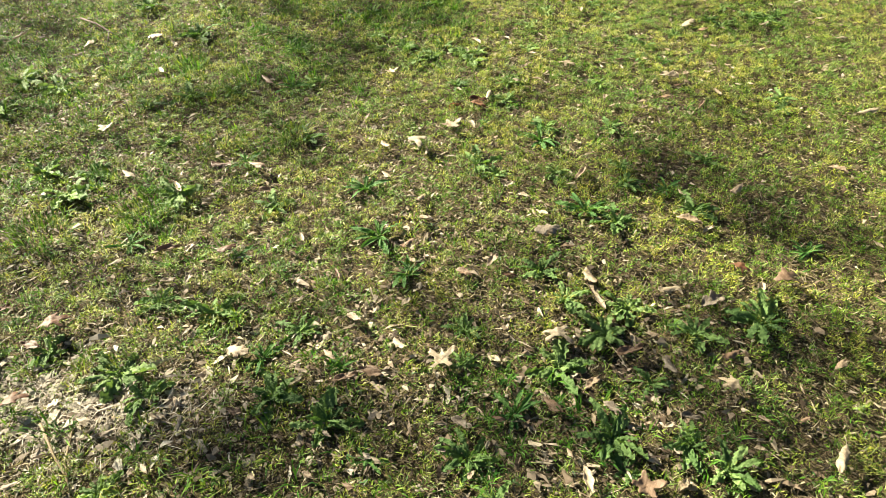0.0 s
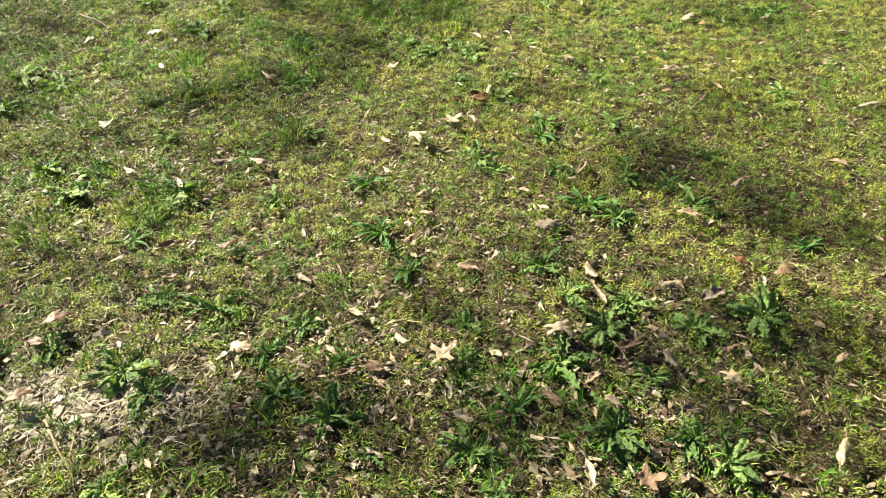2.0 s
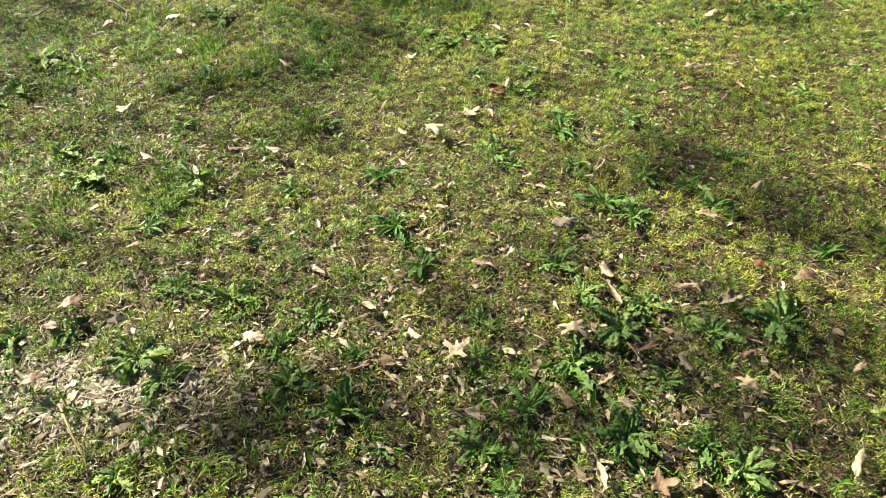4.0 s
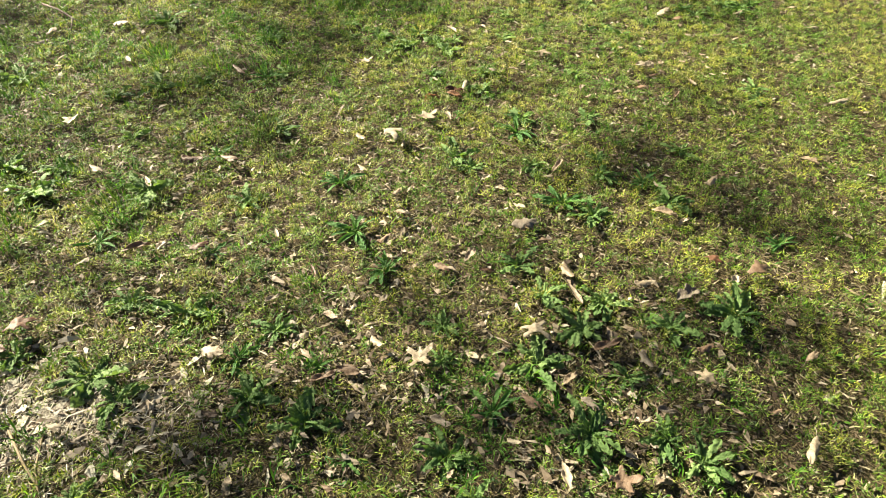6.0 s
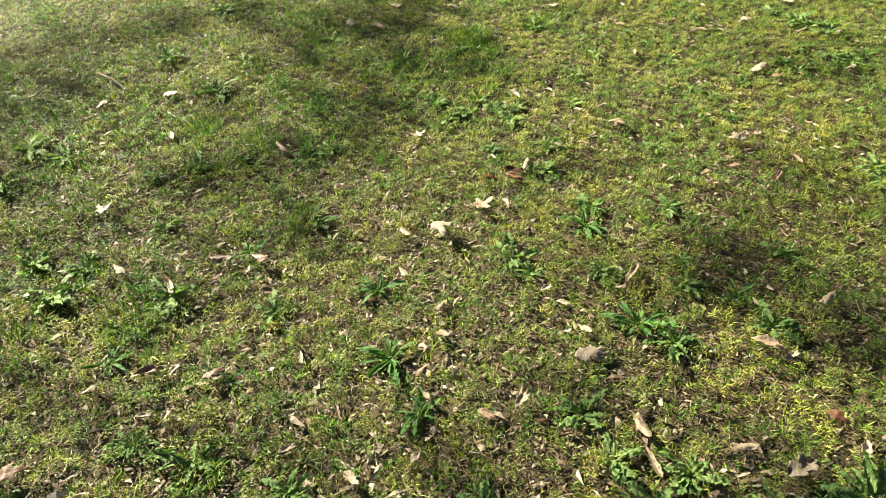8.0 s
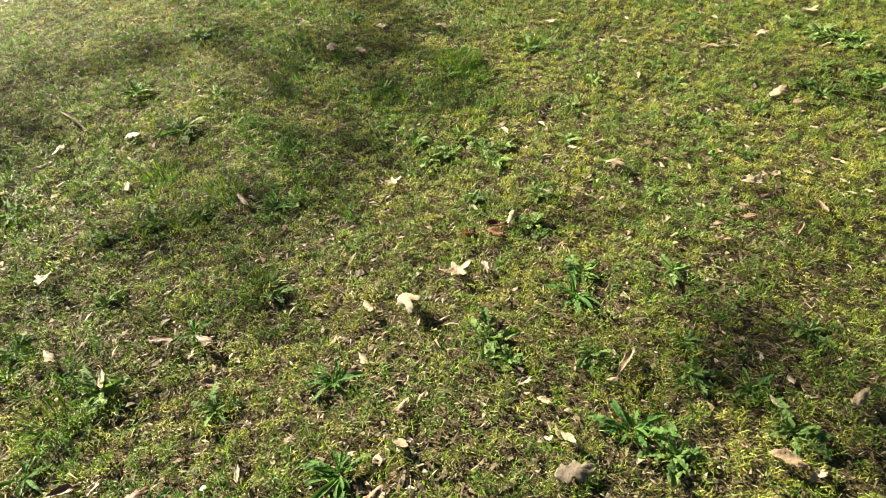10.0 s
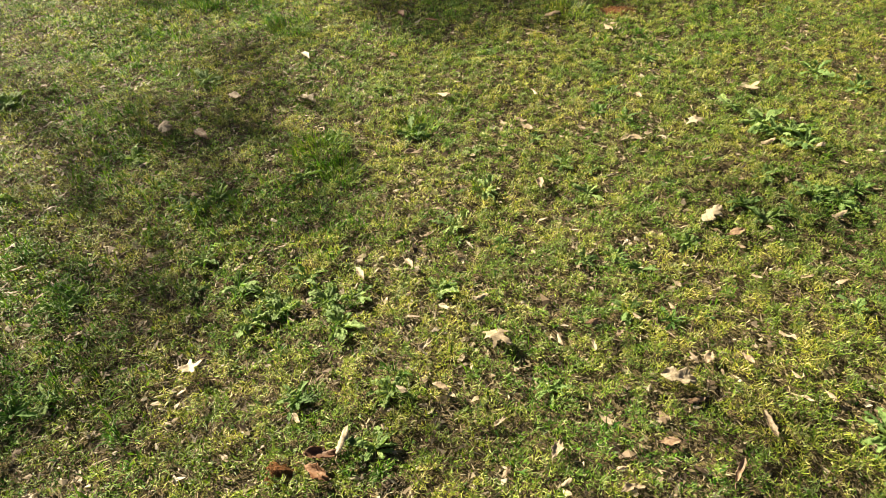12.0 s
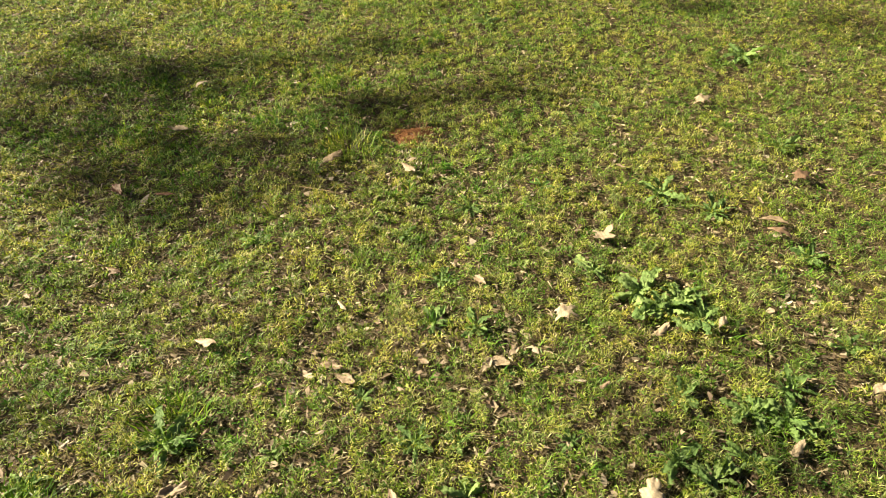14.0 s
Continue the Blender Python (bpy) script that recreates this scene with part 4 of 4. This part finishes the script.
def weed(kind, x, y, reach):
    base = new("weed_rosette")
    base.empty_display_size = 0.02
    base.location = (x, y, lift(x, y) + 0.006 + 0.006 * float(clumped(np.array([x]), np.array([y]))[0]))
    n = {"jagged": 19, "broad": 18, "fine": 19}[kind] + random.randint(-2, 3)
    for j in range(n):
        inner = j >= n * 0.6
        size = reach * (random.uniform(0.3, 0.75) if inner else random.uniform(0.45, 1.18))
        rise = random.uniform(20, 50) if inner else random.uniform(3, 24)
        turn = 360 * j * 0.382 + random.uniform(-38, 38)
        m = pose(random.uniform(-0.006, 0.006), random.uniform(-0.006, 0.006), 0, 0, 0, turn) @ pose(0, 0, 0, rise, random.uniform(-30, 30), 0) @ Matrix.Diagonal((size, size, size, 1))
        part("leaf", WEED_MESH[kind, random.randrange(3)], base, m=m)
    tagged(base, WEED_WORDS[kind], "weed", group="weeds in the lawn")


weed("jagged", 0.130, 1.081, 0.105)
weed("broad", 0.464, 1.032, 0.068)
weed("fine", -0.823, 1.785, 0.104)
weed("broad", -0.188, 2.165, 0.075)
weed("broad", 0.053, 2.270, 0.101)
weed("jagged", 0.034, 1.851, 0.080)
weed("broad", 0.294, 1.698, 0.092)
weed("broad", 0.318, 1.888, 0.072)
weed("jagged", 0.460, 1.410, 0.083)
weed("jagged", 0.777, 1.413, 0.082)
weed("jagged", 0.807, 1.897, 0.070)
weed("jagged", 0.268, 3.328, 0.117)
weed("jagged", 1.084, 2.483, 0.068)
weed("jagged", 1.167, 3.511, 0.077)
weed("jagged", 1.164, 2.422, 0.067)
weed("broad", 1.935, 3.278, 0.123)
weed("jagged", 2.029, 3.191, 0.105)
weed("jagged", 1.995, 2.765, 0.109)
weed("broad", 1.918, 2.824, 0.088)
weed("broad", 1.367, 2.550, 0.070)
weed("jagged", 2.464, 3.680, 0.098)
weed("broad", 0.446, 2.310, 0.071)
weed("jagged", 1.690, 1.631, 0.072)
weed("broad", -0.867, 2.237, 0.097)
weed("jagged", -0.520, 2.858, 0.103)
weed("jagged", 1.141, 1.149, 0.083)
weed("jagged", 0.764, 1.097, 0.066)
weed("fine", 1.220, 2.171, 0.063)
weed("broad", 0.615, 2.890, 0.079)
weed("jagged", -0.615, 2.794, 0.090)
weed("broad", -1.135, 1.713, 0.088)
weed("broad", -1.497, 2.834, 0.112)
weed("broad", -0.929, 3.942, 0.105)
weed("broad", -1.937, 3.701, 0.124)
weed("broad", -1.013, 3.149, 0.101)
weed("fine", 0.166, 1.448, 0.051)
weed("jagged", -0.045, 2.375, 0.100)
weed("broad", -0.280, 2.344, 0.090)
weed("broad", 0.159, 2.293, 0.083)
weed("broad", -0.104, 2.223, 0.095)
weed("broad", 0.119, 2.150, 0.092)
weed("broad", 0.489, 2.665, 0.097)
weed("broad", 1.041, 2.886, 0.081)
weed("jagged", 1.069, 3.048, 0.057)
weed("jagged", 0.968, 2.469, 0.056)
weed("broad", 1.908, 3.385, 0.118)
weed("broad", 2.004, 3.292, 0.111)
weed("jagged", 2.086, 2.851, 0.090)
weed("jagged", 2.342, 3.886, 0.117)
weed("jagged", 1.084, 2.216, 0.070)
weed("broad", -0.158, 2.277, 0.066)
weed("jagged", -0.180, 3.012, 0.083)
weed("jagged", 1.704, 1.738, 0.089)
weed("jagged", 1.815, 2.689, 0.083)
weed("broad", 1.688, 2.690, 0.075)
weed("jagged", 1.816, 2.213, 0.064)
weed("broad", -0.450, 2.459, 0.074)
weed("fine", 0.672, 2.552, 0.057)
weed("fine", 1.320, 2.200, 0.049)
weed("jagged", -0.438, 2.301, 0.063)
weed("broad", 1.813, 3.544, 0.087)
weed("jagged", 0.953, 3.094, 0.072)
weed("jagged", 0.853, 3.302, 0.070)
weed("jagged", 1.755, 2.941, 0.083)
weed("jagged", 1.626, 2.762, 0.091)
weed("broad", 3.103, 4.003, 0.104)
weed("jagged", 3.643, 4.930, 0.131)
weed("jagged", 1.523, 4.086, 0.076)
weed("jagged", 1.195, 4.006, 0.067)
weed("jagged", 1.286, 3.436, 0.088)
weed("broad", 0.560, 3.201, 0.050)
weed("jagged", 1.255, 3.697, 0.070)
weed("jagged", 1.381, 2.930, 0.050)
weed("jagged", -0.089, 3.328, 0.062)
weed("jagged", 2.481, 4.631, 0.087)
weed("jagged", 0.628, 4.186, 0.068)
weed("jagged", 2.613, 3.313, 0.083)
weed("fine", 1.893, 4.125, 0.058)
weed("jagged", 0.075, 3.791, 0.067)
weed("jagged", 2.394, 2.915, 0.070)
weed("jagged", 2.435, 6.062, 0.099)
weed("jagged", -0.754, 0.178, 0.118)
weed("jagged", -0.964, 0.224, 0.091)
weed("jagged", -0.700, 0.778, 0.091)
weed("broad", -1.114, 0.823, 0.111)
weed("fine", -0.342, 0.889, 0.106)
weed("jagged", 0.208, 0.999, 0.082)
weed("fine", 0.429, 1.296, 0.104)
weed("fine", 0.563, 0.765, 0.115)
weed("jagged", 0.662, 0.689, 0.112)
weed("jagged", 0.759, 0.967, 0.094)
weed("jagged", 0.992, 0.772, 0.114)
weed("fine", 0.913, 0.911, 0.074)
weed("jagged", 0.348, 0.395, 0.102)
weed("broad", 0.416, 0.252, 0.082)
weed("fine", -0.128, 0.379, 0.091)
weed("fine", -0.250, 0.579, 0.109)
weed("jagged", -0.463, 0.112, 0.087)
weed("fine", -0.558, 0.002, 0.073)
weed("jagged", -0.496, -0.145, 0.113)
weed("jagged", -0.320, -0.240, 0.112)
weed("broad", -0.976, -0.079, 0.106)
weed("jagged", -0.871, -0.158, 0.094)
weed("fine", -0.757, 0.470, 0.062)
weed("jagged", 0.075, 0.113, 0.069)
weed("jagged", 0.070, -0.021, 0.056)
weed("broad", 0.361, -0.032, 0.108)
weed("broad", 0.522, 0.105, 0.102)
weed("fine", 0.213, -0.199, 0.087)
weed("jagged", 0.083, -0.337, 0.096)
weed("jagged", 0.476, -0.272, 0.109)
weed("broad", 0.617, 0.225, 0.096)
weed("jagged", 0.815, 0.120, 0.094)
weed("jagged", 1.051, 0.177, 0.121)
weed("jagged", 0.681, -0.291, 0.086)
weed("broad", 0.758, -0.363, 0.087)
weed("broad", -0.861, -0.463, 0.083)
weed("jagged", 0.490, -0.365, 0.064)
weed("jagged", 0.148, -0.458, 0.065)
weed("jagged", 0.625, -0.086, 0.068)
weed("broad", -2.276, 1.809, 0.137)
weed("broad", -2.040, 1.739, 0.117)
weed("jagged", -1.510, 1.584, 0.101)
weed("jagged", -1.338, 1.680, 0.115)
weed("broad", -0.728, 1.828, 0.070)
weed("jagged", -2.023, 2.887, 0.139)
weed("jagged", -1.535, 2.437, 0.139)
weed("broad", -1.743, 0.976, 0.111)
weed("broad", -1.550, 0.808, 0.106)
weed("broad", -2.228, 1.502, 0.111)
weed("broad", -1.516, 0.975, 0.083)
weed("fine", -0.302, -0.033, 0.059)
weed("fine", -0.194, -0.339, 0.056)
weed("fine", 1.343, 0.536, 0.071)
weed("jagged", -0.656, 1.285, 0.088)
weed("fine", -0.898, 1.085, 0.074)
weed("broad", -1.396, -0.027, 0.080)
weed("broad", -1.229, 0.002, 0.068)
weed("jagged", -2.099, 0.426, 0.160)
weed("jagged", -1.866, 0.357, 0.140)
weed("jagged", -2.156, 0.163, 0.139)
weed("jagged", -1.777, -0.039, 0.112)
weed("jagged", -1.719, -0.212, 0.128)
weed("jagged", -1.373, -0.343, 0.116)
weed("jagged", -1.435, -0.517, 0.120)
weed("jagged", -2.263, 1.373, 0.114)
weed("jagged", -2.941, 1.925, 0.118)
weed("jagged", -3.265, 1.732, 0.137)
weed("fine", -1.188, 0.519, 0.080)
weed("broad", -1.312, 1.225, 0.084)
weed("jagged", -2.233, 1.036, 0.139)
weed("broad", -2.364, 0.813, 0.136)
weed("jagged", -2.698, 0.760, 0.140)


def tuft(x, y, reach, tall, count, mat, label):
    """A clump of longer grass."""
    r, a = reach * np.sqrt(rng.random(count)), rng.uniform(0, 2 * np.pi, count)
    root = np.stack([r * np.cos(a), r * np.sin(a), np.zeros(count)], 1)
    v, q, t = blades(root, tall * rng.uniform(0.6, 1.3, count), 0.0045 * rng.uniform(0.6, 1.2, count), a + rng.normal(0, 0.7, count), rng.uniform(0.05, 0.8, count), rng.uniform(0.1, 1.2, count))
    ob = new("grass_tuft", mesh_of("grass_tuft", v, q, t, mat))
    ob.location = (x, y, lift(x, y) - 0.004)
    tagged(ob, label, "grass tuft", group="grass tufts")


tuft(-0.14, 3.20, 0.13, 0.070, 520, LUSH, "tall dark green grass clump standing in the lawn")
tuft(-0.02, 3.02, 0.09, 0.060, 300, LUSH, "dark green grass clump beside a taller clump")
tuft(0.30, 3.40, 0.10, 0.075, 200, LUSH, "fresh green grass clump in the lawn")
tuft(1.16, 4.76, 0.12, 0.09, 260, GRASS, "bright yellow-green grass clump beside red clay")
tuft(1.49, 4.79, 0.14, 0.040, 420, RUSTY, "dead rust-coloured grass clump over bare clay")
tuft(1.36, 4.55, 0.10, 0.032, 160, PALE, "short bleached dead grass clump beside rust-coloured grass")
tuft(-1.10, 1.90, 0.09, 0.08, 160, LUSH, "fresh green grass clump in the lawn")
tuft(-1.45, 2.05, 0.09, 0.085, 160, LUSH, "fresh green grass clump in the lawn")
tuft(-1.20, 0.70, 0.10, 0.075, 180, LUSH, "fresh green grass clump in the lawn")
tuft(-1.55, 0.55, 0.12, 0.08, 200, LUSH, "fresh green grass clump in the lawn")
tuft(-0.72, 1.30, 0.08, 0.07, 140, GRASS, "bright yellow-green grass clump in the lawn")
tuft(-1.29, 5.10, 0.16, 0.09, 300, LUSH, "fresh green grass clump in the lawn")
tuft(-0.60, 4.60, 0.14, 0.08, 260, LUSH, "fresh green grass clump in the lawn")


def stick(points, radii, mat, name, label, category):
    base = new(name, tube(name, points, radii, mat, 7))
    return tagged(base, label, category)


twig = stick([(-2.38, 2.68, 0.030), (-2.22, 2.57, 0.036), (-2.10, 2.47, 0.030), (-1.98, 2.38, 0.018)], [0.006, 0.007, 0.006, 0.004], BARK, "twig", "thin dark dead twig lying on the grass", "twig")
part("side_twig", tube("side_twig", [(-2.10, 2.47, 0.03), (-2.06, 2.38, 0.035), (-2.04, 2.31, 0.02)], [0.004, 0.003, 0.002], BARK, 6), twig)
stick([(-1.11, -0.27, 0.035), (-1.03, -0.36, 0.03), (-0.97, -0.42, 0.02), (-0.90, -0.50, 0.015)], [0.003, 0.0035, 0.003, 0.002], STRAW, "dry_stalk", "long pale dry grass stalk lying on litter", "stalk")
stick([(-1.02, -0.28, 0.02), (-0.99, -0.38, 0.028), (-0.94, -0.46, 0.018)], [0.002, 0.003, 0.002], STRAW, "dry_stalk", "thin pale dry stalk crossing another stalk", "stalk")
stick([(0.86, 4.50, 0.03), (0.98, 4.40, 0.04), (1.10, 4.30, 0.02)], [0.003, 0.003, 0.002], STRAW, "dry_stalk", "pale dry grass stalk lying on the lawn", "stalk")


# ---- trees that shade the lawn, beyond the walk ----
FAR = 18.0
CLUMPS = []


def shade(x, y, rx, ry, dense):
    """A spray of foliage that stands between the sun and this spot of the lawn."""
    CLUMPS.append((Vector((x, y, 0)) + SUN_WAY * (FAR + random.uniform(-1.2, 1.2)), rx, ry, dense))


shade(0.79, 0.99, 0.36, 0.24, 0.48)
shade(1.16, 0.96, 0.45, 0.36, 0.58)
shade(1.43, 0.74, 0.33, 0.25, 0.54)
shade(1.52, 0.53, 0.22, 0.20, 0.42)
shade(-0.64, 2.04, 0.40, 0.47, 0.36)
shade(-0.41, 2.31, 0.34, 0.41, 0.30)
shade(-0.78, 1.79, 0.28, 0.30, 0.30)
shade(-0.28, 2.84, 0.55, 0.31, 0.30)
shade(-0.50, -0.23, 0.28, 0.11, 1.35)
shade(-0.35, -0.16, 0.20, 0.13, 1.22)
shade(-0.97, -0.38, 0.31, 0.07, 1.10)
shade(-0.60, -0.35, 0.23, 0.07, 1.08)
shade(-0.19, 0.26, 0.26, 0.17, 0.36)
shade(0.07, 0.17, 0.23, 0.15, 0.59)
shade(0.59, 0.49, 0.29, 0.18, 0.48)
shade(0.31, 0.42, 0.18, 0.19, 0.36)
shade(0.71, -0.02, 0.26, 0.12, 0.68)
shade(1.06, 0.01, 0.26, 0.16, 1.10)
shade(1.33, 0.07, 0.13, 0.16, 1.01)
shade(1.03, -0.28, 0.23, 0.12, 0.59)
shade(0.46, -0.30, 0.31, 0.13, 0.68)
shade(0.80, -0.23, 0.19, 0.10, 0.93)
shade(-0.04, -0.26, 0.25, 0.09, 0.59)
shade(0.18, -0.10, 0.19, 0.11, 0.51)
shade(-0.27, -0.44, 0.35, 0.06, 0.94)
shade(0.17, -0.42, 0.24, 0.07, 0.51)
shade(0.76, -0.40, 0.21, 0.07, 0.51)
shade(-3.27, 1.89, 1.25, 1.00, 0.55)
shade(0.59, -0.01, 0.25, 0.13, 0.68)
shade(0.82, 0.19, 0.14, 0.15, 0.59)
shade(-1.63, -0.36, 0.18, 0.25, 0.51)
shade(-1.13, 2.80, 0.45, 0.30, 0.50)
shade(-1.44, 2.36, 0.26, 0.34, 0.45)
shade(-1.20, 3.48, 0.45, 0.36, 0.50)
shade(-0.67, 1.22, 0.25, 0.12, 0.30)
shade(-0.72, 3.91, 0.24, 0.25, 0.50)
shade(1.58, 1.59, 0.18, 0.19, 0.60)
shade(-1.94, 3.63, 0.48, 0.41, 0.60)
shade(-0.85, 1.11, 0.30, 0.13, 0.48)
shade(-0.66, 3.25, 0.29, 0.29, 0.50)
shade(0.64, 4.68, 0.66, 0.35, 0.70)
shade(0.15, 5.04, 0.48, 0.32, 0.72)
shade(-0.69, 4.29, 0.37, 0.24, 0.81)
shade(1.89, 5.02, 1.06, 0.26, 0.63)
shade(-0.69, 3.22, 0.23, 0.24, 0.36)
shade(0.03, 5.75, 0.67, 0.65, 1.10)
shade(0.39, 4.81, 0.68, 0.25, 0.70)
shade(-0.14, 6.59, 0.39, 0.32, 0.72)
shade(1.49, 5.09, 0.43, 0.26, 0.81)
shade(1.71, 5.83, 0.38, 0.25, 0.81)
shade(0.82, 5.83, 0.44, 0.42, 0.72)
shade(4.05, 5.78, 0.32, 0.22, 0.90)
shade(4.57, 5.01, 0.37, 0.34, 0.54)
shade(-0.15, 3.55, 0.14, 0.20, 0.54)
shade(1.90, 2.86, 0.43, 0.25, 0.30)
shade(2.00, 2.63, 0.36, 0.19, 0.30)
shade(-0.66, 3.57, 0.45, 0.48, 0.60)
shade(-1.43, 5.28, 0.54, 0.54, 0.54)
shade(-0.38, 2.82, 0.39, 0.26, 0.35)
shade(1.28, 1.28, 0.32, 0.22, 0.40)
shade(-0.10, 3.02, 0.20, 0.16, 0.40)
shade(0.50, 1.72, 0.30, 0.18, 0.20)
shade(1.15, 1.85, 0.35, 0.18, 0.20)
shade(-1.05, 1.75, 0.50, 0.40, 0.40)
shade(-2.60, 2.90, 0.80, 0.75, 0.50)
shade(-0.70, 2.55, 0.45, 0.35, 0.15)


def tree(trunk, fork, clumps, crown_label):
    base = new("tree")
    base.location = trunk
    foot = Vector(trunk)
    part("trunk", tube("trunk", [(0, 0, -0.2), (0.03, 0.02, 0.5), (-0.05, 0.04, fork.z * 0.6), fork - foot], [0.15, 0.11, 0.09, 0.06], BARK, 12), base)
    v, q = [], []
    for n, (at, rx, ry, dense) in enumerate(clumps):
        start = foot.lerp(fork, random.uniform(0.45, 1.0))
        mid = start.lerp(at, 0.5) + Vector((random.uniform(-0.4, 0.4), random.uniform(-0.4, 0.4), random.uniform(0.1, 0.6)))
        part("limb", tube("limb", [start - foot, mid - foot, at - foot], [0.016, 0.009, 0.003], BARK, 6), base)
        across = SUN_WAY.cross(Vector((0, 0, 1))).normalized()
        above = across.cross(SUN_WAY)
        # the spot's two half widths, seen from the sun
        gx, gy = Vector((rx, 0, 0)), Vector((0, ry, 0))
        many = int(150 * dense * max(rx * ry, 0.02) * 3.1 / 1.0)
        for _ in range(many):
            a, r = random.uniform(0, 2 * math.pi), math.sqrt(random.random()) * random.uniform(0.8, 1.15)
            p = at + gx * (r * math.cos(a)) + gy * (r * math.sin(a)) + SUN_WAY * random.gauss(0, 0.45)
            d = Vector((random.gauss(0, 1), random.gauss(0, 1), random.gauss(0, 0.7))).normalized()
            e = d.orthogonal().normalized()
            s = random.uniform(0.05, 0.085)
            k = len(v)
            v += [tuple(p - foot - d * s), tuple(p - foot + e * s * 0.5), tuple(p - foot + d * s), tuple(p - foot - e * s * 0.5)]
            q.append((k, k + 1, k + 2, k + 3))
    part("crown", mesh_of("crown", v, q, None, WEED["jagged"], smooth=False), base)
    tagged(base, crown_label, "tree")


for near, high, (fx, fy) in ((True, 0.72, (-5.6, 0.6)), (False, 0.72, (-3.6, 6.8))):
    some = [c for c in CLUMPS if (c[0].y - SUN_WAY.y * FAR < 1.9) == near]
    fork = Vector((fx, fy, 0)) + SUN_WAY * (FAR * high)
    tree((fork.x - 0.1, fork.y + 0.1, 0), fork, some, "young leafy tree with an open crown beside the lawn")
